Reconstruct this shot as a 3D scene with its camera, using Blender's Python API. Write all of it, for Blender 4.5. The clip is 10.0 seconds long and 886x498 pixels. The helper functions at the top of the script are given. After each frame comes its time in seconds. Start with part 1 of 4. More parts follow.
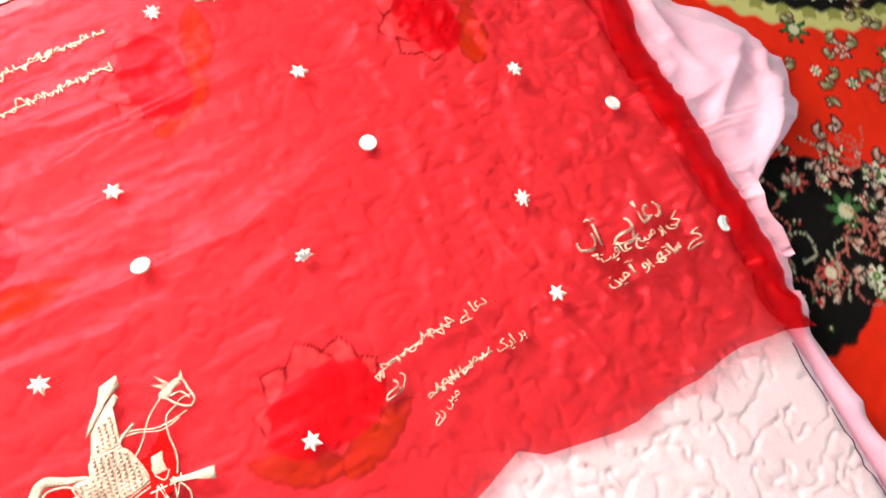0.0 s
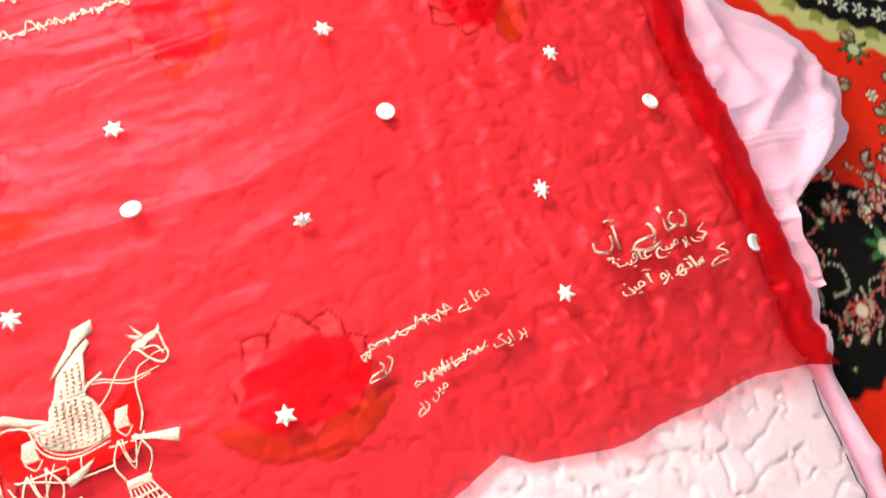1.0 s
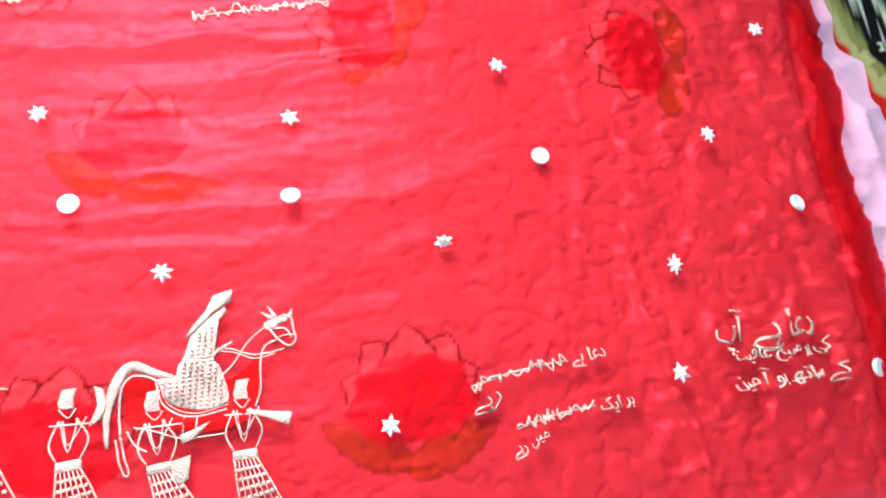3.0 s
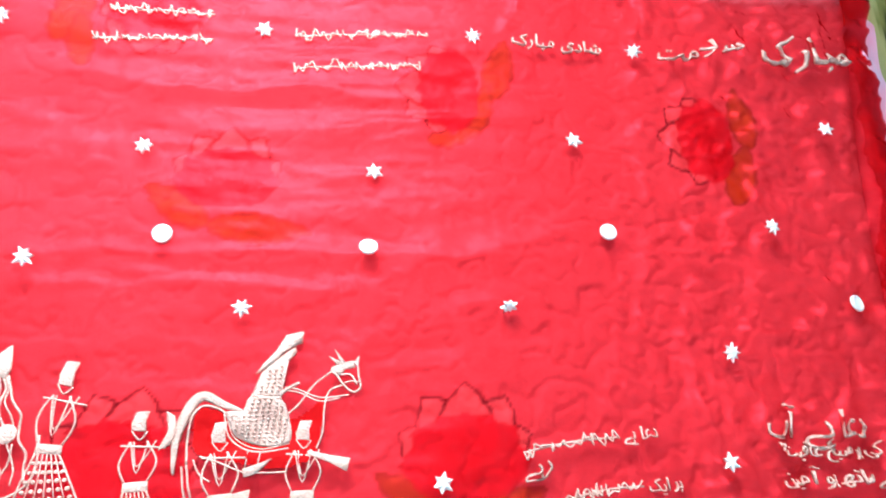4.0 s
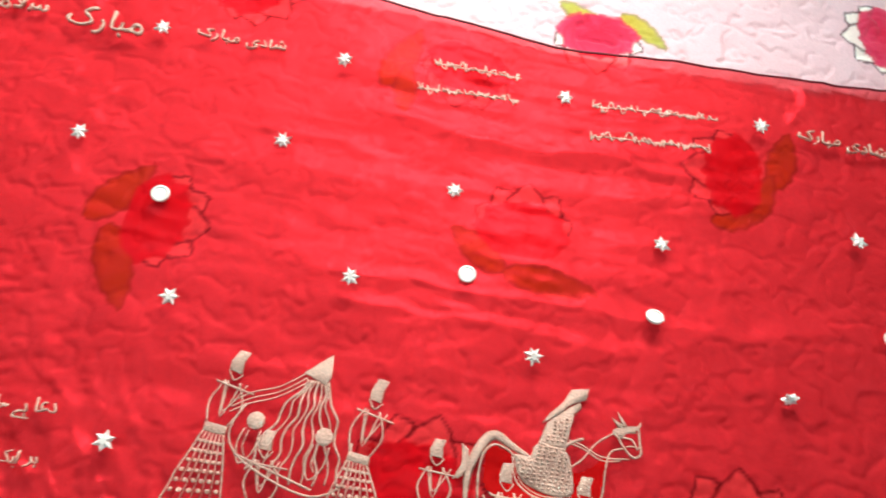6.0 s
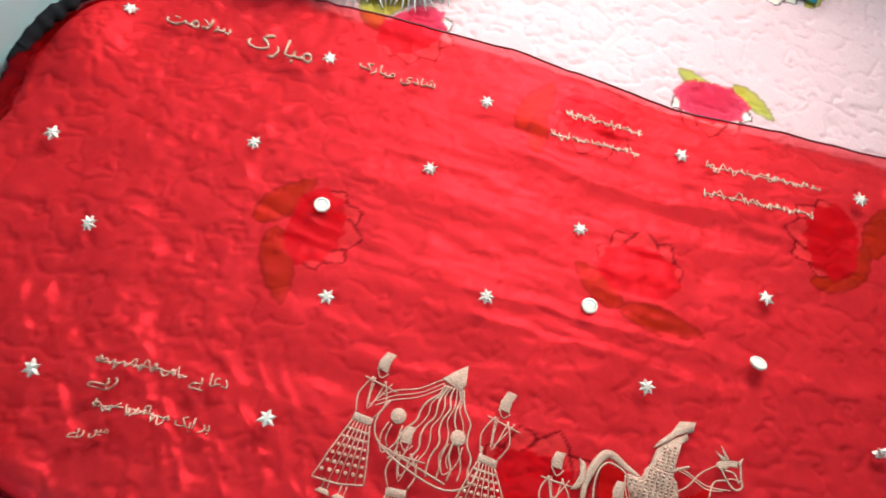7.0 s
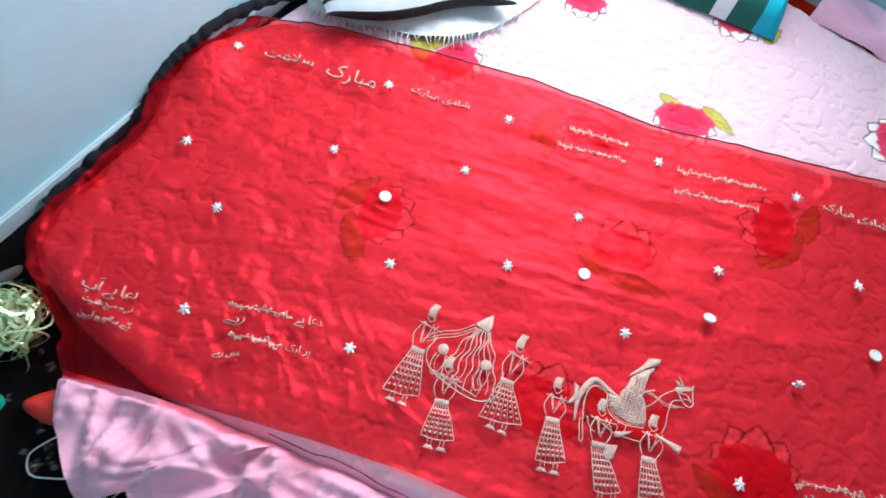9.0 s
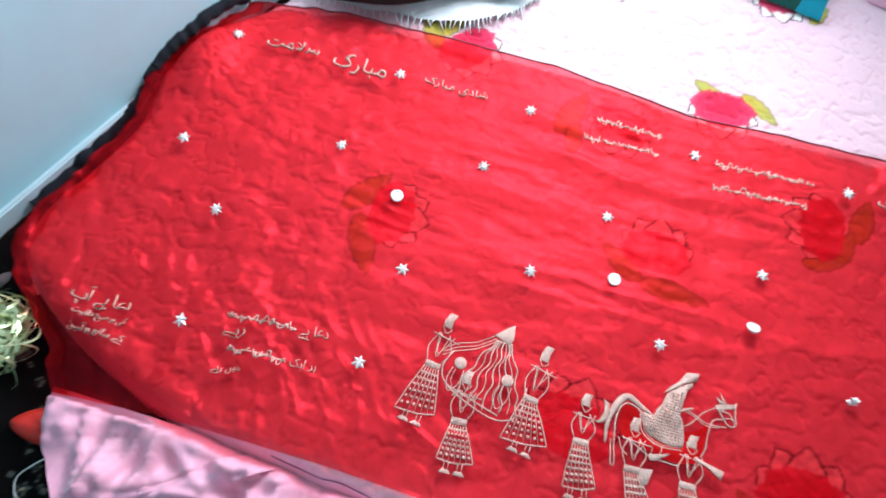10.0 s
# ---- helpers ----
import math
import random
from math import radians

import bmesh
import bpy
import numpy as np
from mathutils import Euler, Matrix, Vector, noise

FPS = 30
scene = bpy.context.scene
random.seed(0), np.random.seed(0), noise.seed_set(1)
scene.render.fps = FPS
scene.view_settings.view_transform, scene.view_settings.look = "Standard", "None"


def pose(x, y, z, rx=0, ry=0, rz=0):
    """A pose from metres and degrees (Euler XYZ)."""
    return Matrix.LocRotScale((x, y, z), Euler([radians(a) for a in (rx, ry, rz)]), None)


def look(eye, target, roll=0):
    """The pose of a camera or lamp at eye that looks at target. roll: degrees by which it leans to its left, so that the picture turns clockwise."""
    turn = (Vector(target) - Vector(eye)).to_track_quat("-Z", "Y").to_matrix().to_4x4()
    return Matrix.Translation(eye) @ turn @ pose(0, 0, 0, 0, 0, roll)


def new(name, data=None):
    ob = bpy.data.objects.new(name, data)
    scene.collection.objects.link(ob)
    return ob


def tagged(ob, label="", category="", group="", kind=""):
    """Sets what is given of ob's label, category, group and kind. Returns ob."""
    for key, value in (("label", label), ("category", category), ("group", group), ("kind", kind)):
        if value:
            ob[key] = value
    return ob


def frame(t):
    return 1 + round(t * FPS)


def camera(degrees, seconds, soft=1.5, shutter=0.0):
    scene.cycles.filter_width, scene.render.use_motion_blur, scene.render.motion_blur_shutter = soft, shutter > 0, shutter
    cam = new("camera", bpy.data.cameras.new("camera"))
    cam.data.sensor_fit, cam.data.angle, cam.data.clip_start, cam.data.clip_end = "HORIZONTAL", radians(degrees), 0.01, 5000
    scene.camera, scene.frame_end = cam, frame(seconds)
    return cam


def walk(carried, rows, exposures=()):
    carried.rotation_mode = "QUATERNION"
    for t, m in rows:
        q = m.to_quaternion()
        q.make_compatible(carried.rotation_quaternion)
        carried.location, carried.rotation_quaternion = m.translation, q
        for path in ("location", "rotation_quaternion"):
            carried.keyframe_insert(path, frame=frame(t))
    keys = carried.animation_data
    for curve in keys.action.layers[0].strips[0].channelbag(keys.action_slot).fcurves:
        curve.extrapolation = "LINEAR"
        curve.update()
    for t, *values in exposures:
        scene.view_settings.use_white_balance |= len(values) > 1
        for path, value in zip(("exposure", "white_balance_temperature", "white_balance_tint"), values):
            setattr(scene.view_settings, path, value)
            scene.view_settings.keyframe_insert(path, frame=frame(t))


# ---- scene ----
cam = camera(70.0, 10.0, 1.6, 0.4)
EXPOSURES = [(0, 1.5, 8000, 11), (1.2, 1.5, 7600, 11), (2, 1.45, 6300, 10), (4.2, 1.35, 5900, 10), (5.0, 0.9, 6500, 9), (5.5, 0.6, 7200, 10), (7.5, 0.12, 7300, 10),
             (8.0, 0.3, 6000, 14), (10, 0.4, 5950, 14)]
WINDOW_NORTH, FILL_EAST = 54, 0.5
PATH = [
    (0, (0.308, -0.363, 0.932), (0.84, -0.008, -0.963), 27.4),
    (0.5, (0.317, -0.366, 0.9), (0.821, 0.036, -0.994), 26.2),
    (1, (0.332, -0.381, 0.874), (0.807, -0.005, -1.032), 30.0),
    (1.5, (0.312, -0.374, 0.858), (0.763, -0.029, -1.06), 32.9),
    (2, (0.287, -0.367, 0.853), (0.713, -0.001, -1.066), 32.2),
    (3.5, (0.163, -0.322, 0.89), (0.509, 0.242, -0.997), 28.1),
    (4, (0.128, -0.305, 0.904), (0.445, 0.309, -0.973), 26.4),
    (4.5, (0.074, -0.291, 0.919), (0.326, 0.397, -0.941), 21.6),
    (5, (0.016, -0.301, 0.924), (0.208, 0.422, -0.931), 18.3),
    (5.5, (-0.079, -0.305, 0.91), (0.032, 0.415, -0.953), 15.0),
    (6, (-0.189, -0.321, 0.915), (-0.149, 0.42, -0.942), 12.7),
    (7.5, (-0.406, -0.449, 1.047), (-0.452, 0.391, -0.767), 14.2),
    (8, (-0.401, -0.467, 1.1), (-0.425, 0.303, -0.746), 14.0),
    (8.5, (-0.41, -0.518, 1.182), (-0.427, 0.265, -0.659), 14.3),
    (9, (-0.4, -0.614, 1.313), (-0.471, 0.196, -0.514), 12.1),
    (9.5, (-0.389, -0.633, 1.396), (-0.529, 0.167, -0.431), 7.3),
    (10, (-0.413, -0.54, 1.22), (-0.525, 0.225, -0.625), 8.8),
]
walk(cam, [(t, look(eye, target, roll)) for t, eye, target, roll in PATH], EXPOSURES)

# ---- world and light ----
world = bpy.data.worlds.new("sky")
scene.world = world
world.use_nodes = True
sky = world.node_tree.nodes.new("ShaderNodeTexSky")
sky.sky_type, sky.sun_disc = "NISHITA", False
sky.sun_elevation, sky.sun_rotation = radians(45), radians(200)
world.node_tree.links.new(sky.outputs[0], world.node_tree.nodes["Background"].inputs[0])
world.node_tree.nodes["Background"].inputs[1].default_value = 0.1

TURN = -20.73          # the room stands turned against the veil
ROOM = pose(0, 0, 0, 0, 0, TURN)
FLOOR = -0.09          # carpet, below the top of the quilt
WALL_X, BACK_Y, RIGHT_X, FRONT_Y, TOP = -1.245, 1.24, 3.2, -2.6, 2.8


def window_or_fill_light(name, x, y, z, turn, wide, high, watts, colour):
    data = bpy.data.lights.new(name, "AREA")
    data.shape, data.size, data.size_y, data.energy, data.color = "RECTANGLE", wide, high, watts, colour
    ob = new(name, data)
    ob.matrix_world = ROOM @ pose(x, y, z, 90, 0, turn)
    return ob


window_or_fill_light("window_or_fill_light", -0.62, BACK_Y + 0.06, 1.18, 180, 1.0, 1.0, WINDOW_NORTH, (1.0, 0.97, 0.96))
# weak fill lamp, added; no light source is known on the east side
window_or_fill_light("window_or_fill_light", RIGHT_X + 0.06, 0.0, 1.5, 90, 1.5, 1.2, FILL_EAST, (1.0, 0.98, 0.97))


# ---- number helpers ----
def lattice(i, j, seed):
    return np.modf(np.abs(np.sin(i * 127.1 + j * 311.7 + seed * 74.7) * 43758.5453))[0]


def soft_noise(x, y, seed=0):
    """Smooth noise from -1 to 1 over arrays."""
    i, j = np.floor(x), np.floor(y)
    u, v = x - i, y - j
    u, v = u * u * (3 - 2 * u), v * v * (3 - 2 * v)
    a, b = lattice(i, j, seed), lattice(i + 1, j, seed)
    c, d = lattice(i, j + 1, seed), lattice(i + 1, j + 1, seed)
    return 2 * ((a * (1 - u) + b * u) * (1 - v) + (c * (1 - u) + d * u) * v) - 1


def layers(x, y, seed=0, n=3):
    return sum(soft_noise(x * 2 ** k, y * 2 ** k, seed + k) / 2 ** k for k in range(n))


def cells(x, y, seed=0):
    """Distance between the nearest and second nearest of scattered points: 0 on the border of a cell."""
    i, j = np.floor(x), np.floor(y)
    near, second = np.full(x.shape, 9.0), np.full(x.shape, 9.0)
    for a in (-1, 0, 1):
        for b in (-1, 0, 1):
            px, py = i + a + 0.15 + 0.7 * lattice(i + a, j + b, seed), j + b + 0.15 + 0.7 * lattice(i + a, j + b, seed + 5)
            d = np.hypot(x - px, y - py)
            second = np.minimum(second, np.maximum(near, d))
            near = np.minimum(near, d)
    return second - near


def step(a, b, x):
    t = np.clip((x - a) / (b - a), 0, 1)
    return t * t * (3 - 2 * t)


def inside(poly, x, y):
    """Signed distance to a closed outline, positive inside."""
    best, odd = np.full(x.shape, 99.0), np.zeros(x.shape, bool)
    for (ax, ay), (bx, by) in zip(poly, np.roll(poly, -1, axis=0)):
        dx, dy = bx - ax, by - ay
        t = np.clip(((x - ax) * dx + (y - ay) * dy) / (dx * dx + dy * dy), 0, 1)
        best = np.minimum(best, np.hypot(x - ax - t * dx, y - ay - t * dy))
        if dy:
            odd ^= ((ay > y) != (by > y)) & (x < dx * (y - ay) / dy + ax)
    return np.where(odd, best, -best)


def rounded(points, n=8, closed=True):
    """A smooth line through the points."""
    p = np.array(points, float)
    out = []
    m = len(p)
    for i in range(m if closed else m - 1):
        if closed:
            a, b, c, d = p[i - 1], p[i], p[(i + 1) % m], p[(i + 2) % m]
        else:
            a, b, c, d = p[max(i - 1, 0)], p[i], p[i + 1], p[min(i + 2, m - 1)]
        for k in range(n):
            t = k / n
            out.append(0.5 * (2 * b + (c - a) * t + (2 * a - 5 * b + 4 * c - d) * t * t + (3 * b - a - 3 * c + d) * t ** 3))
    if not closed:
        out.append(p[-1])
    return np.array(out)


# ---- heights of quilt and veil ----
QUILT = rounded([(-0.84, -0.525), (-0.32, -0.585), (0.3, -0.80), (0.75, -0.95), (1.0, -0.98), (1.035, -0.85), (1.05, -0.6), (1.07, -0.2),
                 (1.10, 0.2), (1.16, 0.6), (1.14, 0.77), (0.75, 0.92), (0.29, 1.10), (-0.3, 1.28), (-0.62, 1.36), (-0.80, 1.25),
                 (-0.92, 0.82), (-1.07, 0.52), (-1.20, 0.36), (-1.258, 0.20), (-1.245, 0.08), (-1.288, -0.06), (-1.335, -0.20), (-1.315, -0.31), (-1.17, -0.41), (-1.02, -0.475)], 6)


def quilt_puff(x, y):
    """Padding between meandering lines of stitches."""
    n = soft_noise(x * 29 + 0.5 * soft_noise(x * 60, y * 60, 3), y * 34 + 0.5 * soft_noise(x * 60, y * 60, 4), 1)
    return 0.0062 * np.sqrt(1 - (1 - np.minimum(np.abs(n) * 1.9, 1)) ** 2)


def quilt_top(x, y, d):
    """Height of the quilt's top; d: distance from its outline, inwards."""
    edge = np.sqrt(np.clip(1 - (1 - np.clip(d / 0.055, 0, 1)) ** 2, 0, 1))
    gather = 0.004 * layers(x * 34, y * 30, 15, 2) * step(0.05, 0.02, d)
    roll = gather + 0.006 * layers(x * 3, y * 3, 11) + 0.045 * np.exp(-((x + 1.15) / 0.07) ** 2 - ((y - 0.27) / 0.11) ** 2)
    return FLOOR + 0.004 + edge * (-FLOOR - 0.028 + roll + quilt_puff(x, y) * step(0, 0.03, d))


RIDGES = [(0.615, -0.02, 0.545, -0.25, 0.016, 0.007), (0.575, -0.03, 0.51, -0.27, 0.012, 0.004), (0.655, -0.20, 0.70, -0.52, 0.009, 0.016), (0.70, -0.24, 0.735, -0.44, 0.008, 0.008), (-0.3, -0.015, 0.50, -0.03, 0.016, 0.006),
          (-0.32, -0.06, 0.1, -0.075, 0.012, 0.006), (0.1, -0.16, 0.5, -0.05, 0.016, 0.004), (0.2, -0.07, 0.55, 0.05, 0.014, 0.004), (-0.2, 0.27, 0.2, 0.25, 0.012, 0.006),
          (0.69, 0.52, 0.66, 0.40, 0.010, 0.012), (0.46, 0.49, 0.40, 0.40, 0.010, 0.010), (0.85, 0.5, 0.83, 0.3, 0.01, 0.008), (0.92, 0.5, 0.93, 0.33, 0.01, 0.009), (1.0, 0.52, 1.0, 0.35, 0.01, 0.008),
          (-1.2, 0.25, -1.02, 0.22, 0.012, 0.014), (-1.2, 0.19, -1.05, 0.17, 0.01, 0.010), (0.97, -0.15, 0.9, 0.05, 0.012, 0.006),
          (-0.78, -0.36, -0.70, -0.50, 0.010, 0.006), (0.35, -0.36, 0.46, -0.52, 0.012, 0.010), (0.1, 0.2, 0.5, 0.22, 0.014, 0.007), (-0.5, -0.3, -0.35, -0.5, 0.01, 0.006), (-0.95, 0.1, -0.6, 0.28, 0.016, 0.005)]


# creases that fan out from the wall end
RIDGES += [(-1.02 + 0.055 * k, -0.20 - 0.03 * (k % 3), -0.88 + 0.06 * k + 0.02 * (k % 2), -0.44 - 0.02 * (k % 3), 0.0075, 0.0042) for k in range(9)]
RIDGES += [(-0.90 + 0.07 * k, -0.33 - 0.02 * (k % 2), -0.76 + 0.05 * k, -0.38 + 0.01 * (k % 3), 0.006, 0.005) for k in range(5)]


def veil_height(x, y):
    d = inside(QUILT, x, y)
    lift = step(-0.16, 0.05, d)
    z = FLOOR + 0.012 + lift * (-FLOOR - 0.024 + 0.005 * step(0.62, 0.45, x) * step(-1.0, -0.6, x)) + 0.006 * layers(x * 3, y * 3, 11) * lift
    rough = 0.30 + 2.1 * step(0.5, 0.8, x) + 0.75 * step(-0.6, -0.85, x)
    wx, wy = x + 0.010 * soft_noise(x * 17, y * 17, 55), y + 0.010 * soft_noise(x * 17, y * 17, 56)
    net = (1 - np.abs(soft_noise(wx * 15, wy * 31, 51))) ** 2 + 0.6 * (1 - np.abs(soft_noise(wx * 31, wy * 40, 52))) ** 2
    z = z + lift * rough * 0.0058 * net
    z = z + 0.0040 * layers(x * 5 + 2 * y, y * 22, 21) + 0.0040 * layers(x * 16, y * 9, 25) * rough
    crumple = step(-0.45, -0.75, x) * step(0.10, -0.25, y) + 0.35 * step(-0.7, -1.0, x) + 0.22 * step(0.55, 0.8, x)
    fx, fy = wx + 0.03 * soft_noise(x * 5, y * 5, 71), wy + 0.03 * soft_noise(x * 5, y * 5, 72)
    z = z + lift * crumple * (0.012 * np.minimum(cells(fx * 8 + fy * 3, fy * 6 - fx * 2, 7), 0.7) + 0.006 * np.minimum(cells(fx * 19, fy * 15 + fx * 6, 9), 0.6))
    for ax, ay, bx, by, wide, high in RIDGES:
        dx, dy = bx - ax, by - ay
        t = ((x - ax) * dx + (y - ay) * dy) / (dx * dx + dy * dy)
        bend = 0.018 * soft_noise(t * 3, t * 0 + ax * 10, 31) + 0.006 * soft_noise(t * 9, t * 0 + ay * 10, 33)
        off = ((x - ax) * dy - (y - ay) * dx) / np.hypot(dx, dy) + bend
        z = z + high * np.exp(-np.abs(off / wide) ** 1.6) * step(-0.25, 0.15, t) * step(1.25, 0.85, t)
    return np.maximum(z, np.where(d > -0.01, quilt_top(x, y, np.maximum(d, 0)), -1) + 0.0025)


def on_veil(x, y):
    return float(veil_height(np.array([float(x)]), np.array([float(y)]))[0])


# ---- materials ----
def material(name):
    m = bpy.data.materials.new(name)
    m.use_nodes = True
    t = m.node_tree
    return m, t, t.nodes["Principled BSDF"]


def node(t, kind, **values):
    n = t.nodes.new(kind)
    for k, v in values.items():
        if k in n.inputs:
            n.inputs[k].default_value = v
    return n


def grain(t, p, scale, strength, distance=0.002, detail=4.0):
    """Fine relief from noise."""
    co = node(t, "ShaderNodeTexCoord")
    n = node(t, "ShaderNodeTexNoise", Scale=scale, Detail=detail)
    b = node(t, "ShaderNodeBump", Strength=strength, Distance=distance)
    t.links.new(co.outputs["Object"], n.inputs["Vector"])
    t.links.new(n.outputs["Fac"], b.inputs["Height"])
    t.links.new(b.outputs["Normal"], p.inputs["Normal"])
    return n, co


def plain(name, colour, rough=0.6, metal=0.0, scale=60.0, vary=0.12, bump=0.3, sheen=0.0, distance=0.002):
    """A surface with colour varied at two scales and a fine relief."""
    m, t, p = material(name)
    p.inputs["Roughness"].default_value, p.inputs["Metallic"].default_value = rough, metal
    p.inputs["Sheen Weight"].default_value = sheen
    n, co = grain(t, p, scale, bump, distance)
    big = node(t, "ShaderNodeTexNoise", Scale=scale / 12, Detail=3.0)
    t.links.new(co.outputs["Object"], big.inputs["Vector"])
    add = node(t, "ShaderNodeMath")
    t.links.new(n.outputs["Fac"], add.inputs[0])
    t.links.new(big.outputs["Fac"], add.inputs[1])
    ramp = node(t, "ShaderNodeMapRange")
    ramp.inputs["From Min"].default_value, ramp.inputs["From Max"].default_value = 0.6, 1.4
    ramp.inputs["To Min"].default_value, ramp.inputs["To Max"].default_value = 1 - vary, 1 + vary
    t.links.new(add.outputs[0], ramp.inputs["Value"])
    c = node(t, "ShaderNodeVectorMath")
    c.operation = "SCALE"
    c.inputs[0].default_value = colour
    t.links.new(ramp.outputs[0], c.inputs["Scale"])
    t.links.new(c.outputs[0], p.inputs["Base Color"])
    return m


def woven_print(name, rough, thread, sheen):
    """Cloth that takes its dyed pattern from the mesh's colour layer."""
    m, t, p = material(name)
    p.inputs["Roughness"].default_value, p.inputs["Sheen Weight"].default_value, p.inputs["Specular IOR Level"].default_value = rough, sheen, 0.1
    n, co = grain(t, p, thread, 0.35, 0.0012)
    a = node(t, "ShaderNodeVertexColor")
    a.layer_name = "dye"
    ramp = node(t, "ShaderNodeMapRange")
    ramp.inputs["To Min"].default_value, ramp.inputs["To Max"].default_value = 0.86, 1.14
    t.links.new(n.outputs["Fac"], ramp.inputs["Value"])
    c = node(t, "ShaderNodeVectorMath")
    c.operation = "SCALE"
    t.links.new(a.outputs["Color"], c.inputs[0])
    t.links.new(ramp.outputs[0], c.inputs["Scale"])
    t.links.new(c.outputs[0], p.inputs["Base Color"])
    return m


def veil_material():
    """Sheer, glossy red organza: part of the light goes through, dyed."""
    m, t, p = material("red_organza")
    p.inputs["Base Color"].default_value = (0.60, 0.001, 0.002, 1)
    p.inputs["Roughness"].default_value = 0.42
    p.inputs["Specular IOR Level"].default_value = 0.0
    n, co = grain(t, p, 60.0, 0.3, 0.004, 6.0)
    clear = node(t, "ShaderNodeBsdfTransparent")
    clear.inputs["Color"].default_value = (0.95, 0.245, 0.272, 1)
    mix = node(t, "ShaderNodeMixShader")
    fine = node(t, "ShaderNodeTexNoise", Scale=13.0, Detail=7.0, Roughness=0.60, Distortion=1.6)
    t.links.new(co.outputs["Object"], fine.inputs["Vector"])
    ramp = node(t, "ShaderNodeMapRange")
    ramp.inputs["To Min"].default_value, ramp.inputs["To Max"].default_value = 0.66, 0.82
    ramp.inputs["From Min"].default_value, ramp.inputs["From Max"].default_value = 0.33, 0.67
    t.links.new(fine.outputs["Fac"], ramp.inputs["Value"])
    t.links.new(ramp.outputs[0], mix.inputs["Fac"])
    shine = node(t, "ShaderNodeBsdfGlossy", Roughness=0.47)
    shine.inputs["Color"].default_value = (1.0, 0.045, 0.070, 1)
    t.links.new(p.inputs["Normal"].links[0].from_socket, shine.inputs["Normal"])
    body = node(t, "ShaderNodeMixShader", Fac=0.66)
    t.links.new(p.outputs[0], body.inputs[1])
    t.links.new(shine.outputs[0], body.inputs[2])
    t.links.new(body.outputs[0], mix.inputs[1])
    t.links.new(clear.outputs[0], mix.inputs[2])
    t.links.new(mix.outputs[0], t.nodes["Material Output"].inputs["Surface"])
    return m


VEIL = veil_material()
QUILT_CLOTH = woven_print("printed_quilt_cotton", 0.75, 220.0, 0.2)
CARPET = woven_print("carpet_pile", 0.95, 320.0, 0.0)
SATIN = plain("pink_satin", (0.86, 0.41, 0.54), 0.5, 0, 90, 0.06, 0.2, 0.3)
WALL_BLUE = plain("pale_blue_paint", (0.47, 0.80, 0.86), 0.6, 0, 14, 0.05, 0.15)
SKIRTING = plain("pale_skirting_paint", (0.60, 0.78, 0.83), 0.45, 0, 20, 0.05, 0.1)
CEILING = plain("white_distemper", (0.8, 0.8, 0.78), 0.85, 0, 8, 0.03, 0.1)
GOLD = plain("pale_gold_thread", (0.68, 0.43, 0.35), 0.5, 0.1, 330, 0.38, 0.9, 0.0, 0.0025)
PEARL = plain("pearly_sequin", (0.88, 0.84, 0.80), 0.3, 0.1, 400, 0.08, 0.3)
RED_SATIN = plain("red_satin_ground", (0.50, 0.002, 0.003), 0.6, 0, 120, 0.10, 0.2)
RED_SATIN.node_tree.nodes["Principled BSDF"].inputs["Specular IOR Level"].default_value = 0.08
SEAM = plain("dark_purple_thread", (0.10, 0.02, 0.06), 0.8, 0, 500, 0.2, 0.4)
HEM = plain("dark_red_hem", (0.16, 0.008, 0.02), 0.6, 0, 400, 0.2, 0.4)


# ---- mesh helpers ----
def part(name, bm, mat, parent=None, label=""):
    data = bpy.data.meshes.new(name)
    bm.to_mesh(data)
    bm.free()
    data.materials.append(mat)
    data.polygons.foreach_set("use_smooth", [True] * len(data.polygons))
    ob = new(name, data)
    ob.parent = parent
    if label:
        tagged(ob, label)
    return ob


def sheet(name, xs, ys, zs, mat, parent=None, keep=None, dye=None, smooth=True):
    """A grid of points as one mesh; keep: which points stay; dye: a colour for each point."""
    r, c = xs.shape
    idx = np.arange(r * c).reshape(r, c)
    quads = np.stack([idx[:-1, :-1], idx[:-1, 1:], idx[1:, 1:], idx[1:, :-1]], -1).reshape(-1, 4)
    co = np.stack([xs, ys, zs], -1).reshape(-1, 3)
    if keep is not None:
        k = keep.ravel()
        quads = quads[k[quads].all(1)]
        used = np.unique(quads)
        remap = np.zeros(r * c, int)
        remap[used] = np.arange(len(used))
        quads, co = remap[quads], co[used]
        if dye is not None:
            dye = dye.reshape(-1, 3)[used]
    data = bpy.data.meshes.new(name)
    data.from_pydata(co.tolist(), [], quads.tolist())
    if dye is not None:
        layer = data.color_attributes.new("dye", "FLOAT_COLOR", "POINT")
        d = np.ones((len(co), 4))
        d[:, :3] = dye.reshape(-1, 3)
        layer.data.foreach_set("color", d.ravel())
    data.polygons.foreach_set("use_smooth", [smooth] * len(data.polygons))
    data.materials.append(mat)
    data.update()
    ob = new(name, data)
    ob.parent = parent
    return ob


def box(bm, x0, y0, z0, x1, y1, z1, m=Matrix()):
    v = [bm.verts.new(m @ Vector((x, y, z))) for z in (z0, z1) for x, y in ((x0, y0), (x1, y0), (x1, y1), (x0, y1))]
    for f in ((0, 3, 2, 1), (4, 5, 6, 7), (0, 1, 5, 4), (1, 2, 6, 5), (2, 3, 7, 6), (3, 0, 4, 7)):
        bm.faces.new([v[i] for i in f])


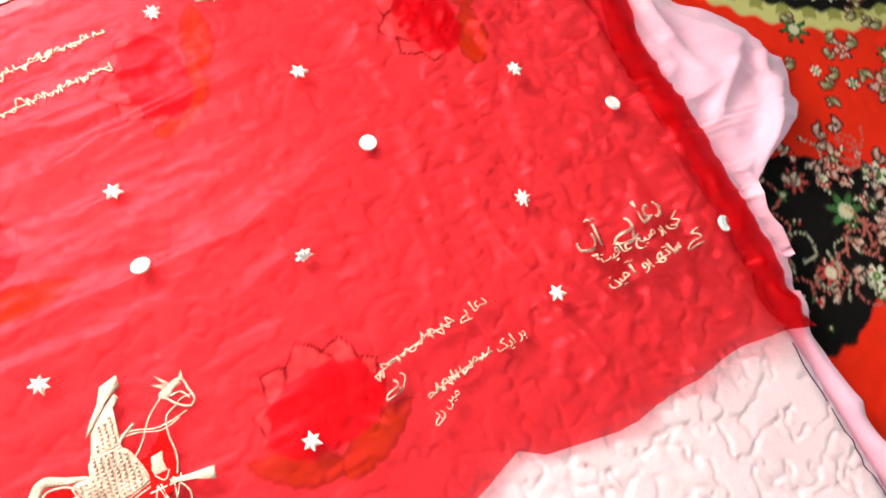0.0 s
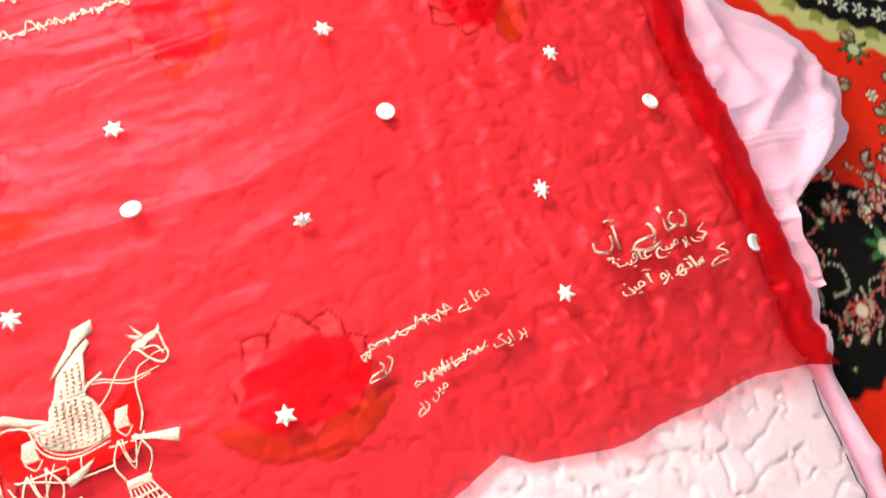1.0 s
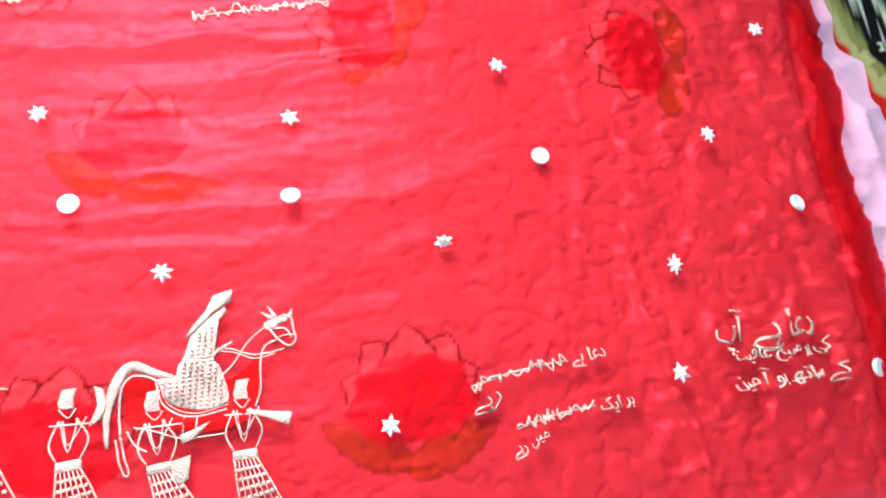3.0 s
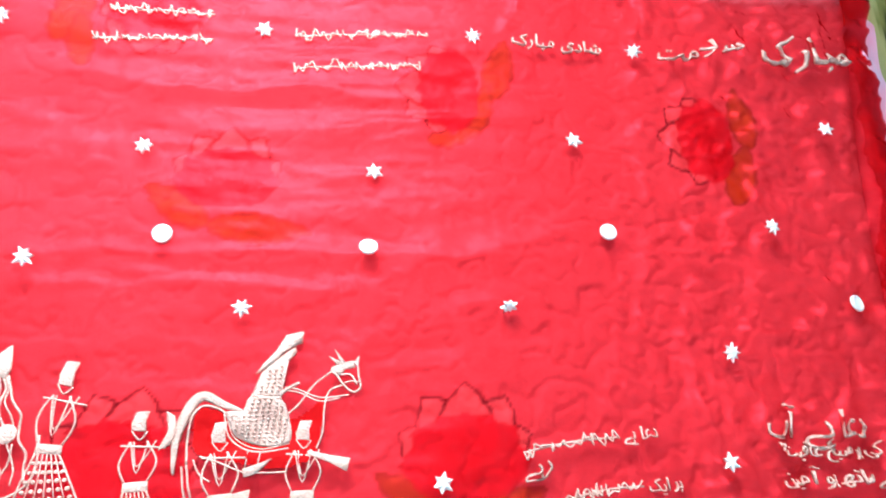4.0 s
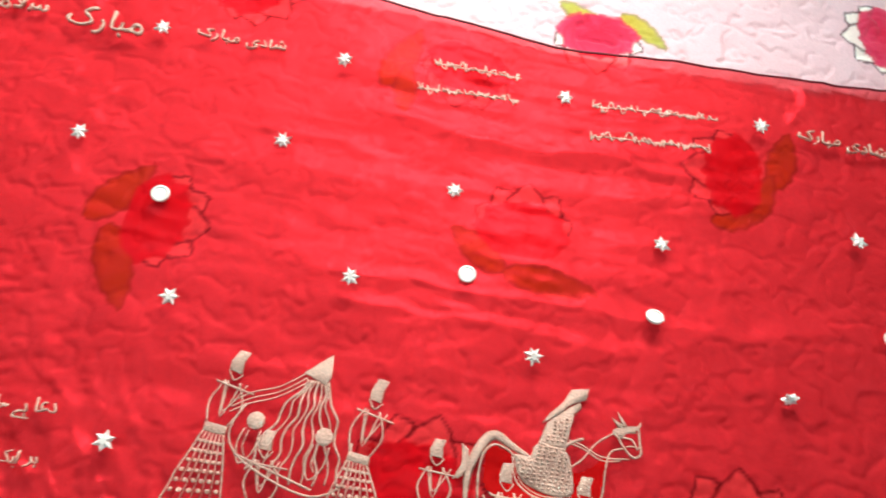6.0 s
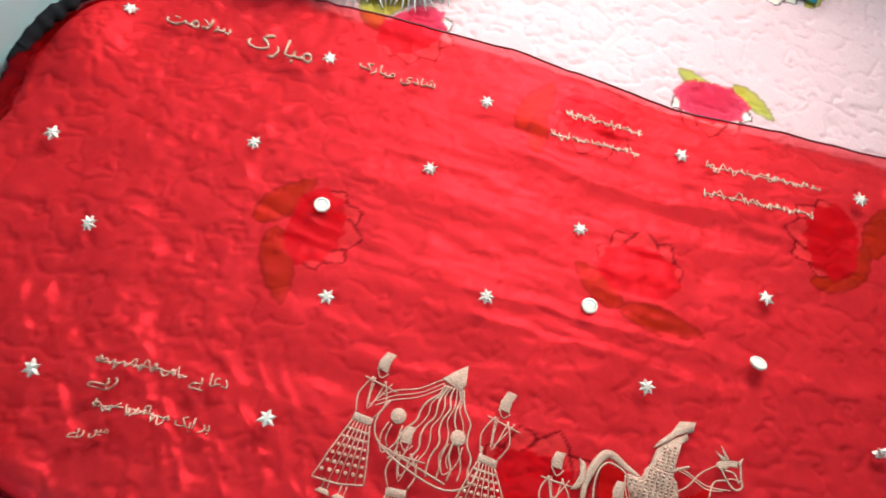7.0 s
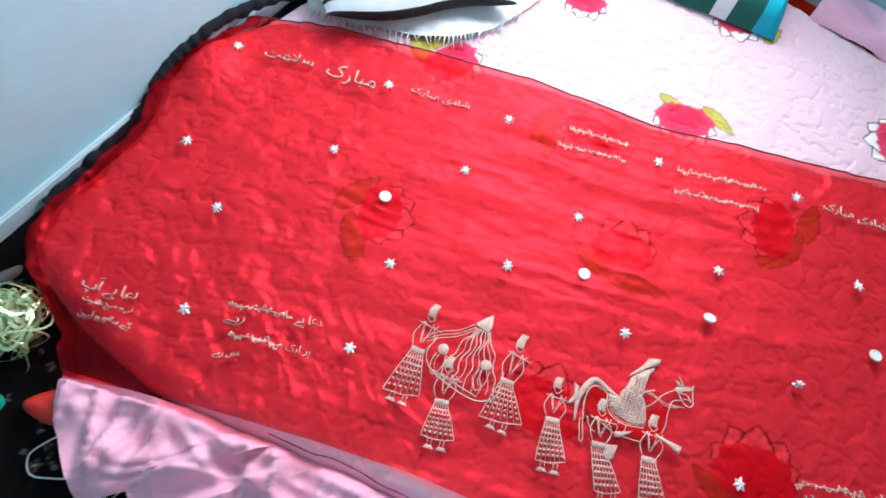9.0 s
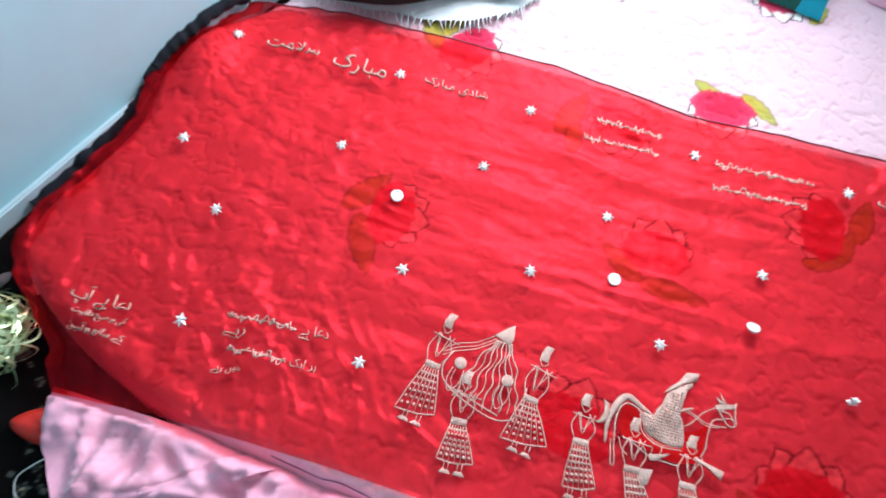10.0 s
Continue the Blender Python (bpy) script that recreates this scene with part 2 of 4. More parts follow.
def tube(bm, line, radius, sides=6, closed=False, flat=1.0):
    """A round cord along a line of points; flat squeezes it towards the ground."""
    p = [Vector(q) for q in line]
    rings = []
    n = len(p)
    for i, q in enumerate(p):
        ahead = (p[(i + 1) % n] - p[i - 1]) if closed else (p[min(i + 1, n - 1)] - p[max(i - 1, 0)])
        if ahead.length < 1e-9:
            ahead = Vector((1, 0, 0))
        ahead.normalize()
        side = ahead.cross(Vector((0, 0, 1)))
        side = side.normalized() if side.length > 1e-4 else Vector((1, 0, 0))
        up = side.cross(ahead)
        r = radius(i / max(n - 1, 1)) if callable(radius) else radius
        rings.append([bm.verts.new(q + side * r * math.cos(2 * math.pi * k / sides) + up * flat * r * math.sin(2 * math.pi * k / sides)) for k in range(sides)])
    for i in range(n if closed else n - 1):
        a, b = rings[i], rings[(i + 1) % n]
        for k in range(sides):
            bm.faces.new((a[k], a[(k + 1) % sides], b[(k + 1) % sides], b[k]))
    if not closed:
        bm.faces.new(rings[0][::-1])
        bm.faces.new(rings[-1])


# ---- room ----
def wall(name, x0, y0, x1, y1, mat, opening=None, thick=0.12):
    """A wall from (x0, y0) to (x1, y1) in the room, solid on its left side; opening: start, end, sill, head."""
    length = math.hypot(x1 - x0, y1 - y0)
    m = ROOM @ pose(x0, y0, 0, 0, 0, math.degrees(math.atan2(y1 - y0, x1 - x0)))
    bm = bmesh.new()
    if opening:
        a, b, s, h = opening
        for q in ((0, FLOOR - 0.1, a, TOP), (b, FLOOR - 0.1, length, TOP), (a, FLOOR - 0.1, b, s), (a, h, b, TOP)):
            box(bm, q[0], 0, q[1], q[2], thick, q[3], m)
    else:
        box(bm, 0, 0, FLOOR - 0.1, length, thick, TOP, m)
    ob = part(name, bm, mat)
    ob.data.polygons.foreach_set("use_smooth", [False] * len(ob.data.polygons))
    return tagged(ob, "pale blue painted plaster wall", "wall", kind="structure")


wall("wall_west", WALL_X, FRONT_Y, WALL_X, BACK_Y, WALL_BLUE)
wall("wall_north", WALL_X - 0.12, BACK_Y, RIGHT_X + 0.12, BACK_Y, WALL_BLUE, (-1.12 - WALL_X + 0.12, -0.12 - WALL_X + 0.12, 0.68, 1.68))
# the opening in the unseen east wall is added for the fill lamp
wall("wall_east", RIGHT_X, BACK_Y, RIGHT_X, FRONT_Y, WALL_BLUE, (BACK_Y - 0.75, BACK_Y + 0.75, 0.9, 2.1))
wall("wall_south", RIGHT_X + 0.12, FRONT_Y, WALL_X - 0.12, FRONT_Y, WALL_BLUE)
bm = bmesh.new()
box(bm, WALL_X - 0.12, FRONT_Y - 0.12, TOP, RIGHT_X + 0.12, BACK_Y + 0.12, TOP + 0.1, ROOM)
tagged(part("ceiling", bm, CEILING), "plain white ceiling", "ceiling", kind="structure")
bm = bmesh.new()
box(bm, WALL_X + 0.001, FRONT_Y + 0.001, FLOOR - 0.01, WALL_X + 0.016, BACK_Y - 0.001, FLOOR + 0.05, ROOM)
bmesh.ops.bevel(bm, geom=[e for e in bm.edges if e.calc_length() > 1], offset=0.004, segments=2, affect="EDGES")
board = part("baseboard", bm, SKIRTING)
board.data.polygons.foreach_set("use_smooth", [False] * len(board.data.polygons))
tagged(board, "lighter blue painted skirting along the wall", "skirting", kind="structure")


# ---- carpet ----
def blend(base, colour, mask):
    return base * (1 - mask[..., None]) + np.array(colour) * mask[..., None]


def rosette(dye, x, y, cx, cy, size, petals, turn, outer, inner):
    """Weaves one flower into the carpet's colours."""
    near = (np.abs(x - cx) < size * 1.3) & (np.abs(y - cy) < size * 1.3)
    if not near.any():
        return
    dx, dy = x[near] - cx, y[near] - cy
    r, a = np.hypot(dx, dy), np.arctan2(dy, dx) + turn
    edge = size * (0.72 + 0.28 * np.cos(petals * a))
    c = dye[near]
    c = blend(c, (0.02, 0.01, 0.01), step(edge * 1.22, edge * 1.08, r))
    c = blend(c, outer, step(edge, edge * 0.88, r))
    c = blend(c, inner, step(size * 0.42, size * 0.34, r))
    c = blend(c, (0.55, 0.45, 0.25), step(size * 0.18, size * 0.12, r))
    dye[near] = c


def petal(dye, x, y, cx, cy, turn, long, wide, base, tip, line):
    """Prints one pointed petal or leaf, with its outline."""
    near = (np.abs(x - cx) < long * 1.1) & (np.abs(y - cy) < long * 1.1)
    if not near.any():
        return
    c, s = math.cos(turn), math.sin(turn)
    u, v = (x[near] - cx) * c + (y[near] - cy) * s, (y[near] - cy) * c - (x[near] - cx) * s
    t = np.clip(u / long, 0, 1)
    v = v + 0.0015 * np.sin(u * 260)
    half = wide * np.sin(np.pi * t ** 0.8) ** 0.75
    ink = step(half + 0.0062, half + 0.0030, np.abs(v)) * (u > -0.001) * (u < long + 0.003)
    fill = step(half, half - 0.004, np.abs(v)) * (u > 0) * (u < long)
    d = dye[near]
    d = blend(d, line, ink * 0.85)
    shade = t[..., None] ** 1.3
    d = d * (1 - fill[..., None]) + (np.array(base) * (1 - shade) + np.array(tip) * shade) * fill[..., None]
    dye[near] = d


def carpet_dye(x, y):
    dye = np.zeros(x.shape + (3,)) + np.array((0.74, 0.018, 0.006))
    black, cream, green = (0.004, 0.003, 0.003), (0.50, 0.40, 0.16), (0.03, 0.11, 0.03)
    # dark fields: under the foot end and along the bed's side
    dark = inside(rounded([(1.05, -0.25), (1.25, -0.30), (1.37, -0.37), (1.48, -0.47), (1.40, -0.58), (1.26, -0.64), (1.16, -0.67), (1.0, -0.62), (0.95, -0.40)], 5), x, y)
    dye = blend(dye, black, step(-0.004, 0.004, dark + 0.01 * soft_noise(x * 40, y * 40, 3)))
    dye = blend(dye, black, step(-0.62, -0.72, x))
    # a corner medallion with a scalloped border
    r = np.hypot(x - 1.85, y - 0.42) + 0.006 * np.cos(60 * np.arctan2(y - 0.42, x - 1.85))
    dye = blend(dye, cream, step(0.625, 0.615, r))
    dye = blend(dye, (0.25, 0.22, 0.06), step(0.60, 0.595, r) * (0.5 + 0.5 * np.sign(np.cos(60 * np.arctan2(y - 0.42, x - 1.85)))))
    dye = blend(dye, black, step(0.575, 0.567, r))
    dye = blend(dye, (0.7, 0.62, 0.45), step(0.492, 0.486, r))
    dye = blend(dye, (0.01, 0.03, 0.015), step(0.478, 0.472, r))
    rng = random.Random(4)
    for k in range(40):
        a = math.radians(150 + k * 4.6)
        rosette(dye, x, y, 1.85 + 0.53 * math.cos(a), 0.42 + 0.53 * math.sin(a), 0.02, 6, k, (0.6, 0.5, 0.42), (0.05, 0.12, 0.04))
        rosette(dye, x, y, 1.85 + 0.40 * math.cos(a), 0.42 + 0.40 * math.sin(a), 0.026, 5, k, (0.55, 0.4, 0.3), (0.3, 0.02, 0.02))
    hues = [((0.62, 0.30, 0.26), (0.4, 0.02, 0.02)), ((0.66, 0.58, 0.45), (0.05, 0.16, 0.04)), (green, (0.5, 0.42, 0.3)), ((0.5, 0.05, 0.04), (0.62, 0.5, 0.4))]
    for cx, cy, size, h in ((1.445, -0.44, 0.034, 1), (1.33, -0.47, 0.042, 2), (1.37, -0.385, 0.026, 0), (1.22, -0.55, 0.03, 3), (1.275, -0.37, 0.03, 3), (1.40, -0.53, 0.03, 0), (1.30, -0.60, 0.026, 1),
                            (1.50, -0.10, 0.032, 2), (1.57, -0.19, 0.022, 0), (1.60, -0.30, 0.036, 0), (1.48, -0.20, 0.014, 1), (1.66, -0.24, 0.022, 2), (1.54, -0.26, 0.016, 1), (1.63, -0.38, 0.02, 1)):
        rosette(dye, x, y, cx, cy, size, 5 + h, cx * 40, *hues[h])
    for k in range(26):
        a = rng.uniform(0, 6.28)
        vx, vy = rng.uniform(1.12, 1.46), rng.uniform(-0.64, -0.32)
        vine = rounded([(vx, vy), (vx + 0.03 * math.cos(a), vy + 0.03 * math.sin(a)), (vx + 0.055 * math.cos(a + 0.9), vy + 0.055 * math.sin(a + 0.9)), (vx + 0.06 * math.cos(a + 1.7), vy + 0.06 * math.sin(a + 1.7))], 5, False)
        near = (np.abs(x - vx) < 0.08) & (np.abs(y - vy) < 0.08)
        away = np.min([np.hypot(x[near] - p, y[near] - q) for p, q in vine], axis=0)
        dye[near] = blend(dye[near], (0.45, 0.10, 0.08) if k % 3 else (0.34, 0.30, 0.22), step(0.0045, 0.002, away))
    for k in range(34):
        cx, cy, a = rng.uniform(1.10, 1.48), rng.uniform(-0.66, -0.30), rng.uniform(0, 6.28)
        for turn in (-0.55, 0.55):
            petal(dye, x, y, cx, cy, a + turn, rng.uniform(0.022, 0.034), 0.008, (0.50, 0.16, 0.12), (0.72, 0.56, 0.48), (0.02, 0.01, 0.01))
    for k in range(46):
        rosette(dye, x, y, rng.uniform(1.1, 1.47), rng.uniform(-0.66, -0.30), rng.uniform(0.006, 0.013), rng.choice((3, 5)), rng.uniform(0, 6), *rng.choice(hues))
    for k in range(16):
        cx, cy, a = rng.uniform(1.44, 1.70), rng.uniform(-0.34, -0.08), rng.uniform(0, 6.28)
        for turn in (-0.5, 0.5):
            petal(dye, x, y, cx, cy, a + turn, rng.uniform(0.022, 0.032), 0.008, (0.10, 0.16, 0.05), (0.66, 0.50, 0.36), (0.10, 0.02, 0.01))
    for k in range(60):
        rosette(dye, x, y, rng.uniform(-1.45, -0.85), rng.uniform(-0.95, -0.45), rng.uniform(0.006, 0.016), rng.choice((2, 3, 4, 5)), rng.uniform(0, 6), (0.10, 0.10, 0.085), (0.02, 0.02, 0.02))
    return dye


def build_carpet():
    xs, ys = np.meshgrid(np.concatenate([np.arange(-2.3, -0.8, 0.006), np.arange(-0.8, 1.0, 0.04), np.arange(1.0, 1.9, 0.005), np.arange(1.9, 3.7, 0.05)]),
                         np.concatenate([np.arange(-3.9, -1.05, 0.05), np.arange(-1.05, 0.25, 0.005), np.arange(0.25, 2.2, 0.05)]))
    room = np.array([(ROOM @ Vector((x, y, 0)))[:2] for x, y in ((WALL_X, FRONT_Y), (RIGHT_X, FRONT_Y), (RIGHT_X, BACK_Y), (WALL_X, BACK_Y))])
    keep = inside(room, xs, ys) > -0.10
    ob = sheet("floor", xs, ys, FLOOR + 0.0015 * soft_noise(xs * 60, ys * 60, 8), CARPET, None, keep, carpet_dye(xs, ys))
    tagged(ob, "red and black woven floral carpet covering the floor", "carpet", kind="structure")


build_carpet()


# ---- quilt ----
def lotus(dye, x, y, cx, cy, turn, size, leaves):
    """Prints a lotus: a red bowl under pale, outlined petals, and its leaves."""
    deep, pale, line = (0.66, 0.008, 0.05), (0.98, 0.93, 0.86), (0.06, 0.006, 0.015)
    for lx, ly, a, long, wide in leaves:
        ca, sa = math.cos(math.radians(a)), math.sin(math.radians(a))
        petal(dye, x, y, lx - ca * long / 2, ly - sa * long / 2, math.radians(a), long, wide, (0.56, 0.42, 0.06), (0.42, 0.42, 0.09), (0.30, 0.24, 0.05))
    t0 = math.radians(turn)
    bx, by = cx - 0.42 * size * math.cos(t0), cy - 0.42 * size * math.sin(t0)
    for a, f in ((-64, 1.18), (62, 1.20), (-34, 1.30), (30, 1.30), (-2, 1.33)):
        petal(dye, x, y, bx, by, t0 + math.radians(a), size * f, size * 0.48, (0.88, 0.50, 0.52), pale, line)
    for a, f in ((180, 0.42), (145, 0.45), (215, 0.45), (-84, 1.05), (84, 1.05), (-56, 1.02), (56, 1.02), (-28, 0.90), (28, 0.90), (0, 0.86)):
        petal(dye, x, y, bx, by, t0 + math.radians(a), size * f, size * 0.46, deep, (0.74, 0.05, 0.13), (0.66, 0.02, 0.07))


FLOWERS = [(-0.046, 0.128, 90, 0.074, [(-0.115, 0.062, 145, 0.11, 0.022), (0.005, 0.026, -4, 0.15, 0.022)]),
           (0.285, 0.278, 180, 0.076, [(0.392, 0.32, 75, 0.12, 0.024), (0.355, 0.24, 70, 0.10, 0.018), (0.31, 0.193, 15, 0.09, 0.018)]),
           (0.745, 0.205, 180, 0.078, [(0.842, 0.25, 95, 0.12, 0.024), (0.822, 0.14, 70, 0.12, 0.026)]),
           (0.305, -0.290, 90, 0.088, [(0.235, -0.365, 150, 0.13, 0.024), (0.35, -0.385, 20, 0.14, 0.024)]),
           (-0.60, 0.022, 0, 0.072, [(-0.685, 0.055, 55, 0.13, 0.026), (-0.655, -0.065, -65, 0.14, 0.026)]),
           (-0.18, 0.385, -100, 0.074, [(-0.295, 0.40, 70, 0.14, 0.026), (-0.28, 0.34, 95, 0.10, 0.018)]),
           (0.055, 0.515, -85, 0.076, [(0.02, 0.572, 150, 0.10, 0.020), (0.14, 0.560, -40, 0.11, 0.018)]),
           (-0.565, 0.49, -40, 0.076, [(-0.675, 0.525, 120, 0.11, 0.022), (-0.63, 0.57, 70, 0.1, 0.02)]),
           (-0.28, 0.83, -90, 0.06, []), (0.165, 0.915, -80, 0.07, [(0.265, 0.91, 60, 0.08, 0.015)]),
           (0.60, 0.645, 190, 0.076, [(0.71, 0.65, 100, 0.13, 0.022), (0.66, 0.55, -60, 0.10, 0.02)]),
           (-0.15, -0.285, 80, 0.088, []), (0.95, 0.72, 120, 0.07, [])]


def quilt_dye(x, y):
    dye = np.zeros(x.shape + (3,)) + np.array((0.82, 0.54, 0.595))
    dye = blend(dye, (0.82, 0.53, 0.60), 0.35 * step(-0.2, 0.9, layers(x * 2.2, y * 2.2, 41)))
    for f in FLOWERS:
        lotus(dye, x, y, *f)
    dye = blend(dye, (0.84, 0.45, 0.58), step(0.034, 0.027, inside(QUILT, x, y)) * step(0.3, 0.1, y))
    return dye


def build_quilt():
    quilt = tagged(new("quilt"), "cream pink quilted cotton quilt printed with red lotus flowers", "quilt")
    xs, ys = np.meshgrid(np.arange(-1.33, 1.22, 0.004), np.arange(-1.02, 1.42, 0.004))
    d = inside(QUILT, xs, ys)
    sheet("cover", xs, ys, quilt_top(xs, ys, d), QUILT_CLOTH, quilt, d > -0.004, quilt_dye(xs, ys))
    inset = QUILT * 0.968
    line = inset[2:37]
    pts = rounded(line, 5, False)
    wob = 0.005 * soft_noise(np.arange(len(pts)) * 0.37, np.zeros(len(pts)), 9)
    px, py = pts[:, 0] + wob, pts[:, 1] - wob
    pz = quilt_top(px, py, inside(QUILT, px, py)) + 0.001
    for k in range(0, len(pts) - 6, 6):
        bm = bmesh.new()
        tube(bm, [(px[i], py[i], pz[i]) for i in range(k, min(k + 7, len(pts)))], 0.0011, 5)
        part("stitch", bm, SEAM, quilt)
    return quilt


quilt = build_quilt()


# ---- veil ----
LEFT_Y, LEFT_X = (-0.53, -0.447, -0.346, -0.30, -0.20, -0.068, 0.071, 0.13, 0.178, 0.272, 0.345, 0.451), (-1.125, -1.17, -1.285, -1.305, -1.318, -1.275, -1.228, -1.25, -1.26, -1.24, -1.195, -1.125)
RIGHT_Y, RIGHT_EDGE = (-0.63, -0.51, -0.36, -0.27, -0.17, -0.03, 0.06, 0.4, 0.54), (1.085, 1.075, 1.10, 1.10, 1.11, 1.115, 1.135, 1.16, 1.19)
BACK_AT, BACK_EDGE = (-1.125, -0.887, -0.594, -0.37, -0.02, 0.22, 0.45, 0.70, 1.19), (0.461, 0.495, 0.503, 0.509, 0.481, 0.486, 0.496, 0.52, 0.54)
FRONT_AT, FRONT_EDGE = (-1.135, -0.875, -0.58, -0.38, -0.23, 0.43, 0.515, 0.55, 0.67, 0.925, 1.01, 1.085), (-0.53, -0.512, -0.508, -0.512, -0.527, -0.528, -0.503, -0.53, -0.56, -0.554, -0.572, -0.60)


def build_veil():
    veil = tagged(new("veil"), "sheer glossy red organza veil with gold embroidery, spread over the quilt", "veil")
    u, v = np.meshgrid(np.linspace(0, 1, 521), np.linspace(0, 1, 241))
    yy = -0.53 + v * 1.03
    for k in range(3):
        x = np.interp(yy, LEFT_Y, LEFT_X) * (1 - u) + np.interp(yy, RIGHT_Y, RIGHT_EDGE) * u
        yy = np.interp(x, FRONT_AT, FRONT_EDGE) * (1 - v) + np.interp(x, BACK_AT, BACK_EDGE) * v
    x = x + 0.011 * layers(yy * 22, yy * 3, 61) * (1 - u) ** 8
    z = veil_height(x, yy)
    sheet("cloth", x, yy, z, VEIL, veil)
    bm = bmesh.new()
    tube(bm, [(x[-1, i], yy[-1, i], z[-1, i] + 0.001) for i in range(0, 521, 2)], 0.0022, 5)
    part("hem", bm, HEM, veil, "dark stitched hem")
    # second veil layer at both ends, added to deepen the shade on their slopes
    for cols in (slice(0, 10), slice(502, 521)):
        sheet("edge_shade_layer", x[:, cols], yy[:, cols], z[:, cols] + 0.003, VEIL, veil)
    return veil


veil = build_veil()


# ---- pink sheet under the quilt ----
SHEET_FOLDS = [(-1.10, -0.53, -1.07, -0.62, 0.010, 0.020), (-1.03, -0.53, -0.99, -0.67, 0.009, 0.022), (-0.97, -0.53, -0.97, -0.70, 0.010, 0.024), (-0.91, -0.53, -0.94, -0.66, 0.009, 0.020), (-0.87, -0.55, -0.90, -0.66, 0.012, 0.028),
               (-0.66, -0.61, -0.81, -0.63, 0.010, 0.022), (-0.66, -0.61, -0.79, -0.70, 0.011, 0.022), (-0.66, -0.61, -0.69, -0.76, 0.010, 0.024), (-0.66, -0.61, -0.58, -0.74, 0.012, 0.022), (-0.66, -0.61, -0.48, -0.68, 0.010, 0.018),
               (-0.75, -0.56, -0.66, -0.60, 0.010, 0.020), (-0.60, -0.59, -0.40, -0.63, 0.010, 0.018), (-0.50, -0.62, -0.46, -0.74, 0.011, 0.020), (-0.84, -0.56, -0.74, -0.62, 0.008, 0.016), (-0.73, -0.66, -0.74, -0.76, 0.008, 0.016),
               (1.20, 0.05, 1.34, -0.12, 0.018, 0.022), (1.36, -0.12, 1.24, -0.27, 0.014, 0.026), (1.33, -0.20, 1.18, -0.32, 0.010, 0.024), (1.30, -0.10, 1.16, -0.20, 0.014, 0.018), (1.17, 0.10, 1.20, -0.10, 0.012, 0.018), (1.15, -0.33, 1.12, -0.50, 0.012, 0.016)]


def build_bed_sheet():
    outer = rounded([(1.22, 0.54), (1.20, 0.30), (1.23, 0.16), (1.24, 0.06), (1.35, -0.05), (1.395, -0.16), (1.39, -0.22), (1.33, -0.27), (1.19, -0.32), (1.145, -0.36),
                     (1.14, -0.46), (1.10, -0.53), (1.08, -0.65), (1.06, -0.85), (1.02, -1.02), (0.7, -1.05), (0.3, -1.0), (-0.2, -0.95), (-0.6, -0.86), (-0.80, -0.78), (-0.875, -0.72), (-0.93, -0.655), (-0.96, -0.74), (-1.01, -0.70), (-1.08, -0.62), (-1.13, -0.54), (-1.10, -0.48), (-1.0, -0.43)], 26, False)
    n = len(outer)
    centre = np.array((0.15, 0.0))
    f = np.linspace(0, 1, 61)[:, None]
    xs = centre[0] + (outer[None, :, 0] - centre[0]) * (0.58 + 0.42 * f)
    ys = centre[1] + (outer[None, :, 1] - centre[1]) * (0.58 + 0.42 * f)
    along = np.cumsum(np.r_[0, np.hypot(*np.diff(outer, axis=0).T)])[None, :]
    d = inside(QUILT, xs, ys)
    out = step(0.03, -0.02, d)
    fold = 0.5 + 0.5 * np.sin(along * 34 + 3.5 * soft_noise(along * 6, f * 3, 2) + 3 * f)
    crease = 1 - np.abs(layers(xs * 9 + ys * 3, ys * 9, 6, 2))
    calm = 1 - 0.75 * step(0.95, 1.1, xs)
    zs = FLOOR + 0.006 + out * (0.028 * calm * fold * (1 - 0.6 * step(0.9, 1, f)) + 0.026 * crease + 0.006 * calm * np.abs(np.sin(along * 64 + 4 * soft_noise(along * 11, f * 4, 12))) * step(1.0, 0.85, f) + 0.03 * step(-0.10, 0.0, d) + 0.02 * step(-0.02, -0.12, d) * step(-0.3, -0.18, d))
    for ax, ay, bx, by, wide, high in SHEET_FOLDS:
        dx, dy = bx - ax, by - ay
        t = ((xs - ax) * dx + (ys - ay) * dy) / (dx * dx + dy * dy)
        off = ((xs - ax) * dy - (ys - ay) * dx) / np.hypot(dx, dy) + 0.006 * soft_noise(t * 2, t * 0 + ax * 9, 3)
        zs = zs + out * high * np.exp(-np.abs(off / wide) ** 1.4) * step(-0.3, 0.1, t) * step(1.3, 0.8, t)
    sharp = (1 - np.abs(layers(xs * 13 + 4 * ys, ys * 7, 81, 2))) ** 3 + 0.6 * (1 - np.abs(soft_noise(xs * 26, ys * 15 + xs * 8, 83))) ** 4
    zs = zs + out * 0.014 * sharp * step(1.0, 0.8, xs)
    under = (xs > -1.15) & (xs < 1.13) & (ys > -0.535)
    ys = np.minimum(ys, -0.518 + 2.5 * np.clip(xs + 0.86, 0, None))
    zs = np.where(under, np.minimum(zs, veil_height(xs, ys) - 0.006), zs)
    under_quilt = d > 0.02
    zs = np.where(under_quilt, FLOOR + 0.006, zs)
    return tagged(sheet("bed_sheet", xs, ys, zs, SATIN), "rumpled pink satin sheet spilling out from under the quilt", "sheet")


build_bed_sheet()


# ---- embroidery on the veil ----
def lay(points, up=0.0015):
    """Points of the plan laid on the veil."""
    p = np.array(points, float)
    return [(x, y, z + up) for x, y, z in zip(p[:, 0], p[:, 1], veil_height(p[:, 0], p[:, 1]))]


